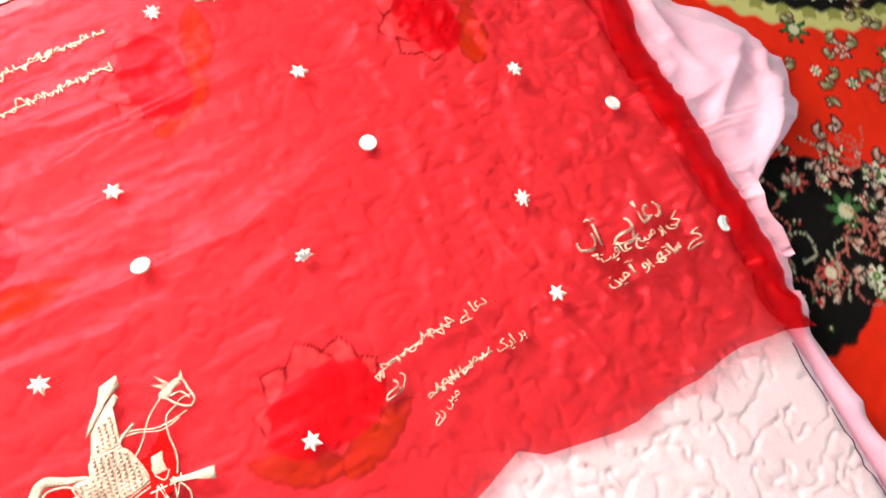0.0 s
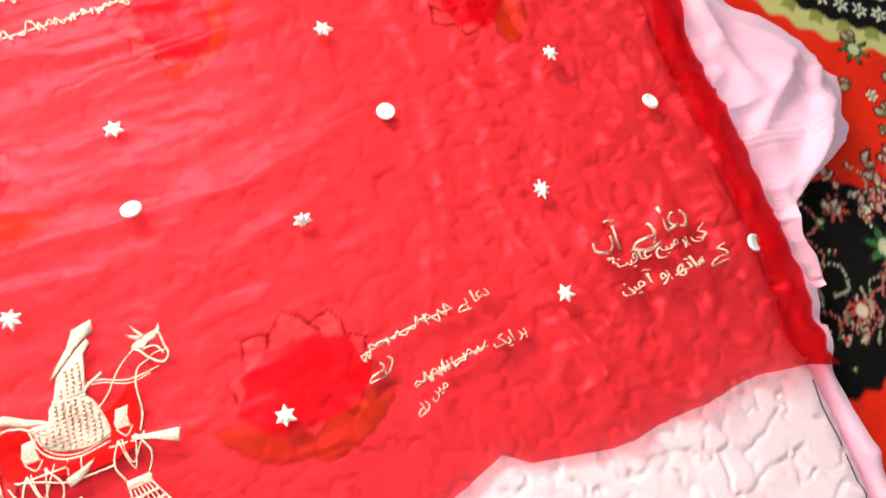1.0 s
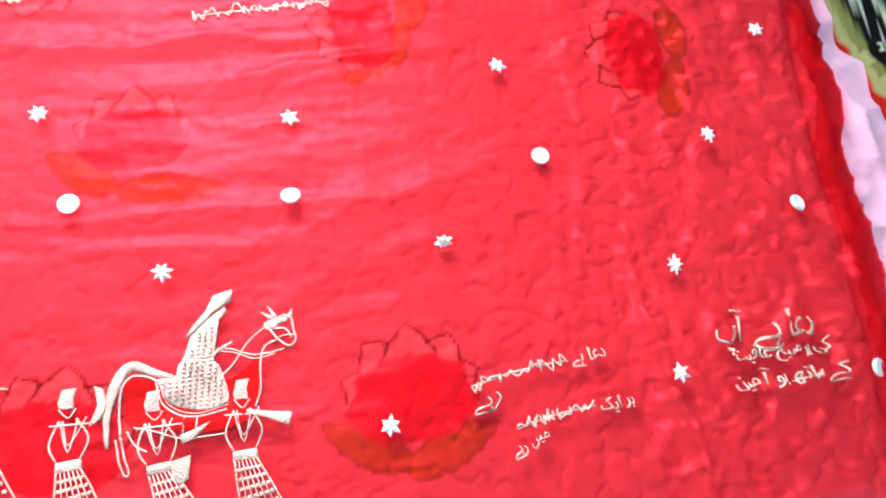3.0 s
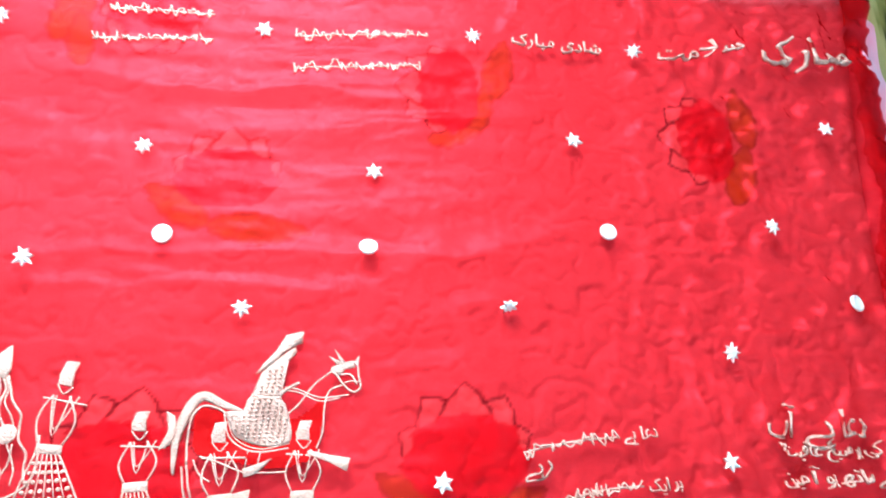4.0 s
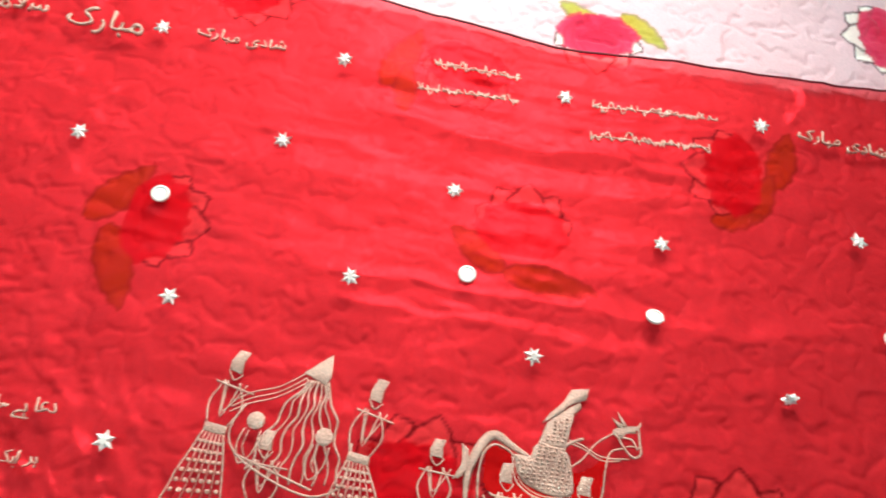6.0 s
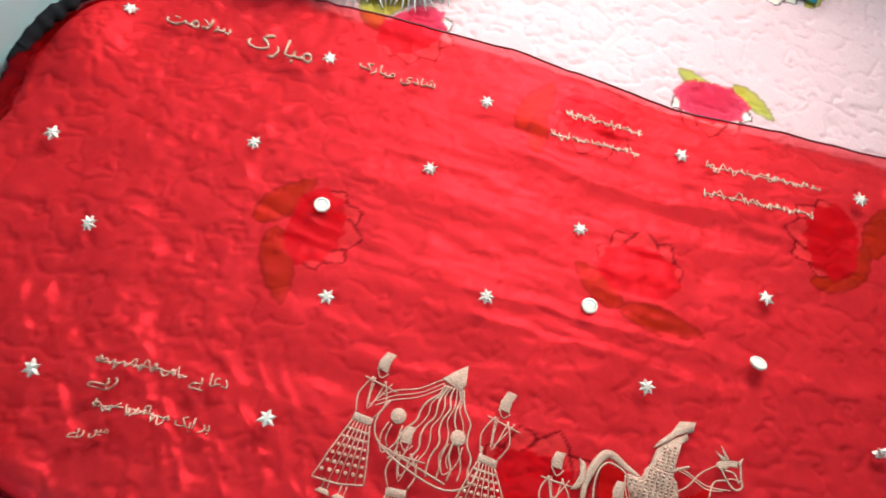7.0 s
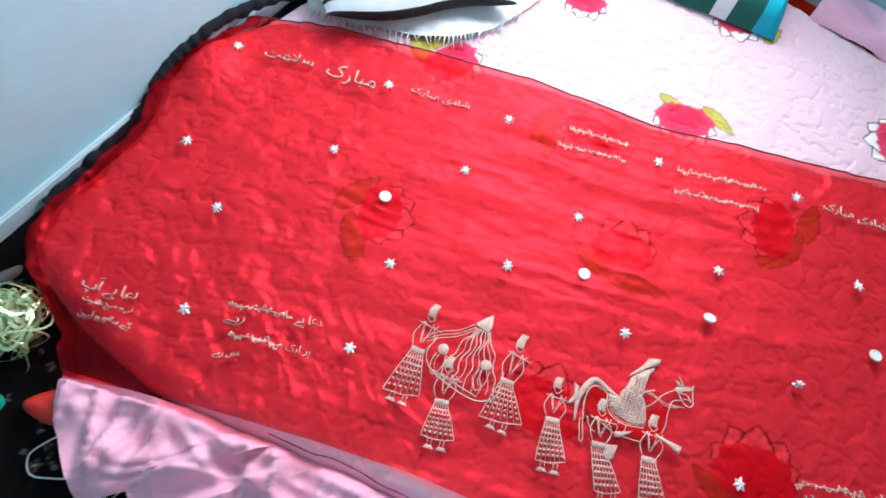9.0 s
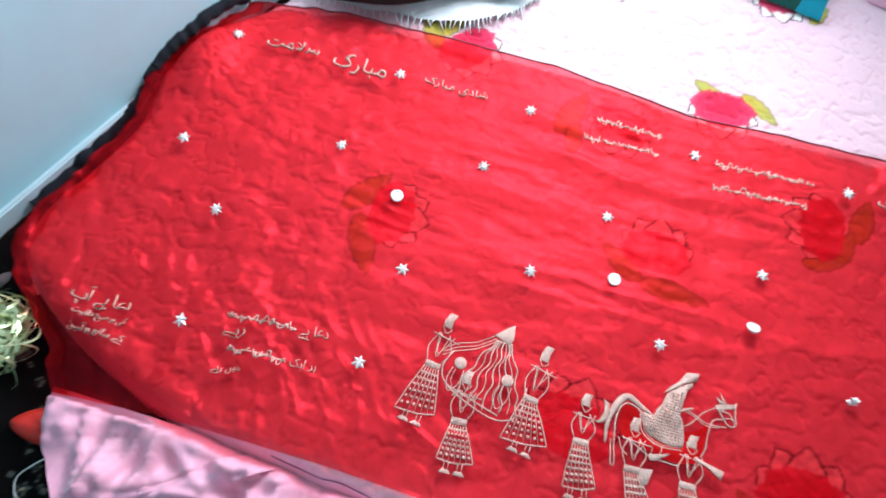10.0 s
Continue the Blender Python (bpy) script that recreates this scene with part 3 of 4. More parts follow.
def cord(bm, points, r=0.0017, smooth=4, closed=False, flat=0.8):
    tube(bm, lay(rounded(points, smooth, closed) if smooth else points, 0.0012), r * 0.88, 5, closed, flat)


def patch(bm, points, up=0.003):
    """A filled flat piece of thread work with a rim."""
    p = np.array(points, float)
    c = p.mean(0)
    mid = c + (p - c) * 0.9
    top, inner, low = [[bm.verts.new(q) for q in lay(r, u)] for r, u in ((p, up * 0.55), (mid, up * 0.8), (p, -0.001))]
    centre = bm.verts.new(lay([c], up * 0.8)[0])
    n = len(p)
    for i in range(n):
        k = (i + 1) % n
        bm.faces.new((top[i], top[k], inner[k], inner[i]))
        bm.faces.new((inner[i], inner[k], centre))
        bm.faces.new((low[i], low[k], top[k], top[i]))


def round_patch(bm, x, y, r, up=0.003):
    patch(bm, [(x + r * math.cos(a * math.pi / 6), y + r * math.sin(a * math.pi / 6)) for a in range(12)], up)


def star_mesh(points, seed):
    bm = bmesh.new()
    rng = random.Random(seed)
    n = points * 2
    ring = []
    for i in range(n):
        r = (0.0150 if i % 2 == 0 else 0.0082) * rng.uniform(0.88, 1.08)
        a = math.pi * 2 * i / n
        ring.append((r * math.cos(a), r * math.sin(a), (0.0045 if i % 2 == 0 else 0.003) + rng.uniform(-0.001, 0.001)))
    low = [bm.verts.new((x, y, 0)) for x, y, z in ring]
    top = [bm.verts.new((x, y, z)) for x, y, z in ring]
    inner = [bm.verts.new((x * 0.45, y * 0.45, 0.0065)) for x, y, z in ring]
    for i in range(n):
        k = (i + 1) % n
        bm.faces.new((low[i], low[k], top[k], top[i]))
        bm.faces.new((top[i], top[k], inner[k], inner[i]))
    bm.faces.new(inner)
    data = bpy.data.meshes.new("star_sequin")
    bm.to_mesh(data)
    bm.free()
    data.materials.append(PEARL)
    return data


def disc_mesh():
    bm = bmesh.new()
    prof = [(0.0135, 0.0), (0.0145, 0.003), (0.0135, 0.0055), (0.0105, 0.006), (0.0092, 0.0045), (0.004, 0.0048)]
    rings = [[bm.verts.new((r * math.cos(a * math.pi / 10), r * math.sin(a * math.pi / 10), z)) for a in range(20)] for r, z in prof]
    for a, b in zip(rings, rings[1:]):
        for i in range(20):
            bm.faces.new((a[i], a[(i + 1) % 20], b[(i + 1) % 20], b[i]))
    bm.faces.new(rings[-1])
    data = bpy.data.meshes.new("round_sequin")
    bm.to_mesh(data)
    bm.free()
    data.materials.append(PEARL)
    return data


STARS = [(0.51, 0.184), (0.843, 0.035), (0.73, -0.174), (0.177, 0.116), (-0.011, -0.098), (0.267, -0.344), (-0.166, 0.151), (0.348, 0.374), (0.988, 0.222),
         (-0.30, -0.027), (0.0, 0.37), (-0.391, 0.361), (-0.457, 0.186), (-0.554, -0.101), (-0.707, 0.359), (-0.575, -0.311), (-0.773, 0.138), (-0.965, -0.095),
         (-1.103, 0.045), (-1.105, 0.344), (-0.928, -0.336), (1.122, 0.377), (0.642, 0.367), (0.689, -0.335)]
ROUNDS = [(0.967, -0.098), (0.552, 0.023), (1.012, -0.372), (0.168, -0.009), (-0.126, 0.011), (-0.618, 0.057)]


def sew_sequins():
    stars, disc = [star_mesh(6 + k % 3, k) for k in range(5)], disc_mesh()
    rng = random.Random(2)
    for data, places in ((None, STARS + [(0.377, -0.098)]), (disc, ROUNDS)):
        for k, (x, y) in enumerate(places):
            ob = new("star_sequin" if data is None else "round_sequin", data or stars[k % 5])
            slope = ((on_veil(x + 0.012, y) - on_veil(x - 0.012, y)) / 0.024, (on_veil(x, y + 0.012) - on_veil(x, y - 0.012)) / 0.024)
            tilt = Vector((-slope[0], -slope[1], 1)).to_track_quat("Z", "Y").to_matrix().to_4x4()
            if (x, y) == (0.377, -0.098):
                tilt = pose(0, 0, 0, 58, 12, 0)
            if (x, y) == (1.012, -0.372):
                tilt = pose(0, 0, 0, 0, 22, -35)
            ob.matrix_world = Matrix.Translation((x, y, on_veil(x, y) + 0.001)) @ tilt @ pose(0, 0, 0, rng.uniform(-7, 7), rng.uniform(-7, 7), rng.uniform(0, 60))
            ob.parent = veil


sew_sequins()

# letters: isolated, final, initial and middle forms
FORMS = {"\u0627": "\ufe8d\ufe8e\ufe8d\ufe8e", "\u0622": "\ufe81\ufe82\ufe81\ufe82", "\u0628": "\ufe8f\ufe90\ufe91\ufe92", "\u067e": "\ufb56\ufb57\ufb58\ufb59", "\u062a": "\ufe95\ufe96\ufe97\ufe98",
         "\u062d": "\ufea1\ufea2\ufea3\ufea4", "\u062f": "\ufea9\ufeaa\ufea9\ufeaa", "\u0631": "\ufead\ufeae\ufead\ufeae", "\u0633": "\ufeb1\ufeb2\ufeb3\ufeb4", "\u0634": "\ufeb5\ufeb6\ufeb7\ufeb8",
         "\u0635": "\ufeb9\ufeba\ufebb\ufebc", "\u0639": "\ufec9\ufeca\ufecb\ufecc", "\u0641": "\ufed1\ufed2\ufed3\ufed4", "\u06a9": "\ufb8e\ufb8f\ufb90\ufb91", "\u0644": "\ufedd\ufede\ufedf\ufee0",
         "\u0645": "\ufee1\ufee2\ufee3\ufee4", "\u0646": "\ufee5\ufee6\ufee7\ufee8", "\u0648": "\ufeed\ufeee\ufeed\ufeee", "\u06c1": "\ufba6\ufba7\ufba8\ufba9", "\u06be": "\ufbaa\ufbab\ufbac\ufbad", "\u06cc": "\ufbfc\ufbfd\ufbfe\ufbff",
         "\u06d2": "\ufbae\ufbaf\ufbae\ufbaf", "\u06ba": "\ufb9e\ufb9f\ufb9e\ufb9f"}
BREAKS = "\u0627\u0622\u062f\u0631\u0648\u06d2"


def joined(text):
    """Letters in their joined forms, in the order in which they stand from left to right."""
    text = text.replace("\u0644\u0627", "\ufefb")
    out = []
    for i, ch in enumerate(text):
        before = i > 0 and text[i - 1] in FORMS and text[i - 1] not in BREAKS
        after = i + 1 < len(text) and (text[i + 1] in FORMS or text[i + 1] == "\ufefb") and ch not in BREAKS
        if ch == "\ufefb":
            out.append("\ufefc" if before else ch)
        elif ch in FORMS:
            out.append(FORMS[ch][(2 if after else 0) + (1 if before else 0)])
        else:
            out.append(ch)
    return "".join(reversed(out))


def embroider(text, x0, y0, x1, y1, high=1.0, bow=0.0, thin=-0.002):
    """Words in raised gold thread from one point to another, laid on the veil."""
    curve = bpy.data.curves.new("letters", "FONT")
    curve.body, curve.offset, curve.extrude, curve.resolution_u = joined(text), thin, 0.0, 3
    ob = bpy.data.objects.new("letters", curve)
    scene.collection.objects.link(ob)
    bpy.context.view_layer.update()
    bm = bmesh.new()
    bm.from_mesh(ob.to_mesh())
    ob.to_mesh_clear()
    bpy.data.objects.remove(ob)
    xs = [v.co.x for v in bm.verts]
    lo, wide = min(xs), max(xs) - min(xs)
    length = math.hypot(x1 - x0, y1 - y0)
    c, s, k = (x1 - x0) / length, (y1 - y0) / length, length / wide
    done = bmesh.ops.extrude_face_region(bm, geom=bm.faces[:])["geom"]
    raised = set(v for v in done if isinstance(v, bmesh.types.BMVert))
    vs = list(bm.verts)
    px, py = [], []
    for v in vs:
        u = (v.co.x - lo) * k
        w = (v.co.y - 0.25) * k * high + bow * math.sin(math.pi * u / length) + 0.0015 * math.sin(u * 190)
        px.append(x0 + u * c - w * s), py.append(y0 + u * s + w * c)
    pz = veil_height(np.array(px), np.array(py))
    for v, x, y, z in zip(vs, px, py, pz):
        v.co = (x, y, z + (0.0050 if v in raised else -0.0010))
    return part("embroidered_text", bm, GOLD, veil)


def thread_bar(x0, y0, x1, y1, tall=0.008, bow=0.0, seed=0):
    """A line of writing that cannot be made out: bars of close zigzag stitches, one a word."""
    rng = random.Random(seed)
    length = math.hypot(x1 - x0, y1 - y0)
    c, s = (x1 - x0) / length, (y1 - y0) / length
    bm = bmesh.new()
    t = 0.0
    while t < length - 0.012:
        end = min(length, t + rng.uniform(0.035, 0.075))
        line, u, side = [], t, 1
        while u < end:
            w = side * tall * rng.uniform(0.1, 1.0) ** 1.6 + 0.35 * tall * math.sin(u * 170 + seed) + bow * math.sin(math.pi * u / length)
            line.append((x0 + u * c - w * s, y0 + u * s + w * c))
            u, side = u + rng.uniform(-0.0022, 0.0080), -side if rng.random() < 0.8 else side
        if len(line) > 2:
            tube(bm, lay(rounded(line, 3, False), 0.0026), 0.0015, 5, False, 0.9)
        base = [(x0 + (t + (end - t) * q) * c - bow * math.sin(math.pi * (t + (end - t) * q) / length) * s, y0 + (t + (end - t) * q) * s + bow * math.sin(math.pi * (t + (end - t) * q) / length) * c) for q in np.linspace(0, 1, 8)]
        tube(bm, lay(base, 0.0008), 0.0017, 5, False, 0.7)
        t = end + rng.uniform(0.001, 0.004)
    return part("thread_bar", bm, GOLD, veil)


MUBARAK, SALAMAT, SHADI = "\u0645\u0628\u0627\u0631\u06a9", "\u0633\u0644\u0627\u0645\u062a", "\u0634\u0627\u062f\u06cc"
PRAY = "\u062f\u0639\u0627 \u06c1\u06d2"
for words, *at in ((SALAMAT, -1.037, 0.352, -0.910, 0.364, 0.9), (MUBARAK, -0.871, 0.353, -0.739, 0.352, 0.95), (SHADI + " " + MUBARAK, -0.649, 0.366, -0.496, 0.368, 0.9),
                   (SHADI + " " + MUBARAK, 0.417, 0.375, 0.583, 0.370, 0.9), (SALAMAT, 0.688, 0.362, 0.846, 0.384, 0.8), (MUBARAK, 0.893, 0.376, 1.075, 0.378, 1.0),
                   (PRAY + " \u0622\u067e", 0.761, -0.287, 0.934, -0.293, 1.3), ("\u06a9\u06cc \u06c1\u0631 \u0635\u0628\u062d \u0639\u0627\u0641\u06cc\u062a", 0.786, -0.324, 0.954, -0.326, 1.2),
                   ("\u06a9\u06d2 \u0633\u0627\u062a\u06be \u06c1\u0648 \u0622\u0645\u06cc\u0646", 0.776, -0.362, 0.961, -0.367, 1.0),
                   (PRAY + " \u0622\u067e", -1.154, -0.344, -1.039, -0.338, 1.2), ("\u06a9\u06cc \u06c1\u0631 \u0635\u0628\u062d \u0639\u0627\u0641\u06cc\u062a", -1.135, -0.376, -1.028, -0.372, 1.2),
                   ("\u06a9\u06d2 \u0633\u0627\u062a\u06be \u06c1\u0648 \u0622\u0645\u06cc\u0646", -1.136, -0.405, -1.016, -0.404, 1.0),
                   (PRAY, 0.535, -0.291, 0.587, -0.289, 1.2), ("\u06c1\u0631 \u0627\u06cc\u06a9", 0.563, -0.364, 0.616, -0.360, 1.1), ("\u0631\u06c1\u06d2", 0.381, -0.336, 0.424, -0.324, 0.75), ("\u0645\u06cc\u06ba \u0631\u06c1\u06d2", 0.426, -0.405, 0.480, -0.384, 1.2),
                   ("\u0631\u06c1\u06d2", -0.845, -0.327, -0.805, -0.318, 0.75), ("\u0645\u06cc\u06ba \u0631\u06c1\u06d2", -0.838, -0.404, -0.788, -0.388, 1.2), (PRAY, -0.705, -0.287, -0.648, -0.279, 1.2), ("\u06c1\u0631 \u0627\u06cc\u06a9", -0.70, -0.352, -0.649, -0.347, 1.1)):
    embroider(words, *at)
for k, at in enumerate(((-0.237, 0.389, -0.080, 0.395), (-0.258, 0.332, -0.080, 0.348), (0.052, 0.364, 0.270, 0.370), (0.050, 0.299, 0.262, 0.310),
                        (0.385, -0.309, 0.528, -0.293), (0.440, -0.375, 0.556, -0.361),
                        (-0.850, -0.300, -0.712, -0.286), (-0.822, -0.362, -0.708, -0.352))):
    thread_bar(*at, 0.0095, 0.004 if k > 3 else 0, k)


def sub(name, bm, parent, label=""):
    return part(name, bm, GOLD, parent, label)


def bell_motif(top, waist, low_left, low_right, rows, seed, tuft=True):
    """A bell of thread work: outlined skirt with rows of dashes, a belt, and a kite of cords under a tuft."""
    motif = new("bell_motif")
    motif.parent = veil
    t, w, a, b = (np.array(p, float) for p in (top, waist, low_left, low_right))
    axis = (t - w) / np.linalg.norm(t - w)
    side = np.array((axis[1], -axis[0]))
    wl, wr = w - side * 0.014, w + side * 0.014
    bm = bmesh.new()
    cord(bm, [wl, (wl * 0.55 + a * 0.45) - side * 0.001, a], 0.0017)
    cord(bm, [wr, (wr * 0.55 + b * 0.45) + side * 0.001, b], 0.0017)
    cord(bm, [a, a * 0.5 + b * 0.5 - axis * 0.004, b], 0.0018)
    for k in range(1, rows):
        f = k / rows
        cord(bm, [wl * (1 - f) + wr * f, a * (1 - f) + b * f - axis * 0.003], 0.0010, 2)
    sub("outline", bm, motif)
    bm = bmesh.new()
    for k in range(rows):
        f = (k + 0.5) / rows
        p, q = wl * (1 - f) + wr * f, a * (1 - f) + b * f
        for m in range(1, 7):
            g = m / 7
            c = p * (1 - g) + q * g
            round_patch(bm, c[0], c[1], 0.0021 + 0.0012 * g, 0.0028)
    sub("dots", bm, motif)
    bm = bmesh.new()
    patch(bm, [wl - side * 0.002, wr + side * 0.002, wr + side * 0.001 + axis * 0.012, wl - side * 0.001 + axis * 0.012])
    sub("belt", bm, motif)
    mid = w + (t - w) * 0.62
    bm = bmesh.new()
    cord(bm, [wl + axis * 0.012, w + (t - w) * 0.35 - side * 0.022, mid - side * 0.010], 0.0017)
    cord(bm, [wr + axis * 0.012, w + (t - w) * 0.35 + side * 0.024, mid + side * 0.010], 0.0017)
    cord(bm, [mid - side * 0.010, w + axis * 0.022, mid + side * 0.012], 0.0014)
    cord(bm, [mid - side * 0.006, w + axis * 0.030, mid + side * 0.022], 0.0013)
    cord(bm, [mid - side * 0.022 - axis * 0.004, mid + side * 0.034 - axis * 0.010], 0.0018, 3)
    sub("kite", bm, motif)
    if tuft:
        bm = bmesh.new()
        patch(bm, [mid - side * 0.009 + axis * 0.014, mid + side * 0.009 + axis * 0.012, mid + side * 0.008 + (t - mid) * 0.68, t + side * 0.012, t - side * 0.004, mid - side * 0.010 + (t - mid) * 0.6])
        cord(bm, [mid - side * 0.009 + axis * 0.014, mid + side * 0.001 + axis * 0.002, mid + side * 0.011 + axis * 0.012], 0.0014)
        sub("tuft", bm, motif)
    low = (a + b) / 2
    bm = bmesh.new()
    for o in (-0.014, 0.012):
        c = low + side * o - axis * 0.020
        for e in (-0.004, 0.004):
            cord(bm, [low + side * (o + e) - axis * 0.003, c + side * e + axis * 0.003], 0.0013, 2)
        patch(bm, [c - side * 0.013 - axis * 0.004, c + side * 0.012 - axis * 0.004, c + side * 0.006 + axis * 0.003, c - side * 0.006 + axis * 0.004])
    sub("fringe", bm, motif)
    return motif


for k, at in enumerate((((-0.427, -0.162), (-0.438, -0.278), (-0.484, -0.370), (-0.407, -0.363)), ((-0.366, -0.263), (-0.358, -0.366), (-0.382, -0.436), (-0.313, -0.428)),
                        ((-0.225, -0.169), (-0.238, -0.286), (-0.277, -0.366), (-0.188, -0.358)), ((-0.132, -0.237), (-0.128, -0.336), (-0.146, -0.416), (-0.086, -0.404)),
                        ((-0.032, -0.254), (-0.024, -0.356), (-0.018, -0.440), (0.034, -0.428)), ((0.079, -0.255), (0.080, -0.356), (0.073, -0.440), (0.128, -0.430)))):
    bell_motif(*at, 6, k)


def canopy_motif():
    """A fan of wavy cords under a pointed cap, with two discs."""
    motif = new("canopy_motif")
    motif.parent = veil
    bm = bmesh.new()
    patch(bm, [(-0.300, -0.146), (-0.296, -0.178), (-0.302, -0.190), (-0.320, -0.184), (-0.336, -0.178), (-0.318, -0.160)], 0.004)
    sub("cap", bm, motif)
    bm = bmesh.new()
    for k in range(9):
        f = k / 8
        ex, ey = -0.385 + 0.125 * f, -0.318 - 0.010 * math.sin(math.pi * f)
        sx, sy = -0.328 + 0.030 * f, -0.186
        pts = [(sx + (ex - sx) * g + 0.004 * math.sin(g * 16 + k) * (0 < g < 1) - 0.010 * math.sin(math.pi * g) * (0.5 - f), sy + (ey - sy) * g) for g in np.linspace(0, 1, 9)]
        cord(bm, pts, 0.0015 if k % 2 else 0.0021, 3)
    sub("drape", bm, motif)
    bm = bmesh.new()
    for o in (0, 0.008, 0.015):
        cord(bm, [(-0.330, -0.176 - o), (-0.365, -0.202 - o), (-0.400, -0.216 - o), (-0.425, -0.232 - o)], 0.0013)
    cord(bm, [(-0.405, -0.232), (-0.418, -0.270), (-0.402, -0.300), (-0.350, -0.325), (-0.290, -0.338), (-0.252, -0.315), (-0.250, -0.262)], 0.0020)
    cord(bm, [(-0.404, -0.300), (-0.345, -0.316), (-0.292, -0.330)], 0.0020)
    sub("pole", bm, motif)
    for x, y in ((-0.386, -0.253), (-0.289, -0.260)):
        bm = bmesh.new()
        round_patch(bm, x, y, 0.0125, 0.004)
        cord(bm, [(x - 0.012, y - 0.012), (x - 0.018, y - 0.035), (x - 0.010, y - 0.058), (x + 0.006, y - 0.040), (x + 0.010, y - 0.012)], 0.0015)
        cord(bm, [(x - 0.006, y - 0.014), (x - 0.010, y - 0.035), (x - 0.004, y - 0.048)], 0.0012)
        sub("disc", bm, motif)


def arch_motif():
    """A long arched band of thread work over a red satin ground, with a hooded bell on it, loops and tassels."""
    motif = new("arch_motif")
    motif.parent = veil
    gx, gy = np.meshgrid(np.arange(-0.075, 0.12, 0.003), np.arange(-0.33, -0.21, 0.003))
    edge = rounded([(-0.062, -0.236), (-0.036, -0.236), (0.0, -0.246), (0.057, -0.252), (0.085, -0.240), (0.108, -0.222), (0.104, -0.271), (0.090, -0.308), (0.037, -0.316), (-0.022, -0.303), (-0.062, -0.290)], 4)
    tagged(sheet("ground", gx, gy, veil_height(gx, gy) + 0.0016, RED_SATIN, motif, inside(edge, gx, gy) > 0), "bright red satin ground")
    bm = bmesh.new()
    tube(bm, lay(rounded([(-0.002, -0.240), (-0.026, -0.231), (-0.051, -0.219), (-0.066, -0.228), (-0.079, -0.254), (-0.085, -0.281), (-0.084, -0.318)], 6, False), 0.001), lambda q: 0.0016 + 0.0058 * math.sin(math.pi * q) ** 0.8, 6, False, 0.3)
    sub("arch", bm, motif)
    bm = bmesh.new()
    cord(bm, [(-0.022, -0.244), (-0.033, -0.236), (-0.053, -0.232), (-0.066, -0.246), (-0.070, -0.274), (-0.068, -0.306)], 0.0020)
    cord(bm, [(-0.068, -0.306), (-0.065, -0.327), (-0.060, -0.350), (-0.066, -0.352), (-0.071, -0.331), (-0.074, -0.308)], 0.0018)
    cord(bm, [(-0.060, -0.300), (-0.052, -0.318), (-0.038, -0.328)], 0.0016)
    cord(bm, [(-0.053, -0.296), (-0.025, -0.306), (0.003, -0.318), (0.036, -0.320), (0.058, -0.320)], 0.0015)
    sub("outline", bm, motif)
    bm = bmesh.new()
    patch(bm, [(0.077, -0.132), (0.075, -0.149), (0.061, -0.153), (0.046, -0.165), (0.036, -0.176), (0.019, -0.188), (0.012, -0.192), (0.023, -0.176), (0.041, -0.157), (0.052, -0.137)], 0.005)
    sub("hood", bm, motif)
    bm = bmesh.new()
    patch(bm, [(0.066, -0.153), (0.068, -0.162), (0.058, -0.172), (0.053, -0.197), (0.049, -0.224), (0.009, -0.220), (0.020, -0.190), (0.034, -0.176), (0.050, -0.164)], 0.0035)
    sub("stem", bm, motif)
    skirt = rounded([(0.008, -0.221), (0.048, -0.225), (0.060, -0.250), (0.064, -0.276), (0.056, -0.285), (0.030, -0.287), (0.007, -0.281), (-0.010, -0.272), (-0.019, -0.255), (-0.022, -0.240), (-0.001, -0.240)], 3)
    bm = bmesh.new()
    patch(bm, skirt, 0.004)
    sub("bell", bm, motif)
    gx, gy = np.meshgrid(np.arange(-0.02, 0.07, 0.0080), np.arange(-0.285, -0.17, 0.0055))
    gx = gx + 0.12 * (gy + 0.22) + 0.0012 * soft_noise(gx * 300, gy * 300, 2)
    ok = (inside(skirt, gx, gy) > 0.003) | (inside(np.array([(0.056, -0.172), (0.048, -0.22), (0.013, -0.217), (0.03, -0.182)]), gx, gy) > 0.003)
    for x, y in zip(gx[ok], gy[ok]):
        bm = bmesh.new()
        patch(bm, [(x + 0.0021 * math.cos(a * math.pi / 4), y + 0.0021 * math.sin(a * math.pi / 4)) for a in range(8)], 0.0068)
        sub("bead", bm, motif)
    bm = bmesh.new()
    for x0, y0, x1, y1 in ((0.016, -0.222, -0.008, -0.270), (0.024, -0.222, 0.010, -0.280), (0.033, -0.223, 0.030, -0.284), (0.041, -0.224, 0.048, -0.284)):
        cord(bm, [(x0, y0), ((x0 + x1) / 2 - 0.002, (y0 + y1) / 2), (x1, y1)], 0.0030, 4)
    cord(bm, [(0.009, -0.219), (0.028, -0.224), (0.049, -0.224)], 0.0034)
    sub("pleat", bm, motif)
    bm = bmesh.new()
    cord(bm, [(-0.025, -0.243), (-0.019, -0.271), (0.0, -0.288), (0.026, -0.294), (0.061, -0.290)], 0.0018)
    cord(bm, [(-0.021, -0.246), (-0.014, -0.270), (0.003, -0.284), (0.028, -0.290), (0.062, -0.284)], 0.0012)
    for x0, y0, x1, y1 in ((0.008, -0.292, 0.005, -0.314), (0.024, -0.294, 0.021, -0.311)):
        cord(bm, [(x0, y0), (x1, y1)], 0.0015, 2)
    sub("trim", bm, motif)
    bm = bmesh.new()
    patch(bm, [(0.002, -0.314), (0.004, -0.325), (0.017, -0.322), (0.030, -0.312), (0.040, -0.302), (0.020, -0.309)], 0.004)
    sub("pendant", bm, motif)
    bm = bmesh.new()
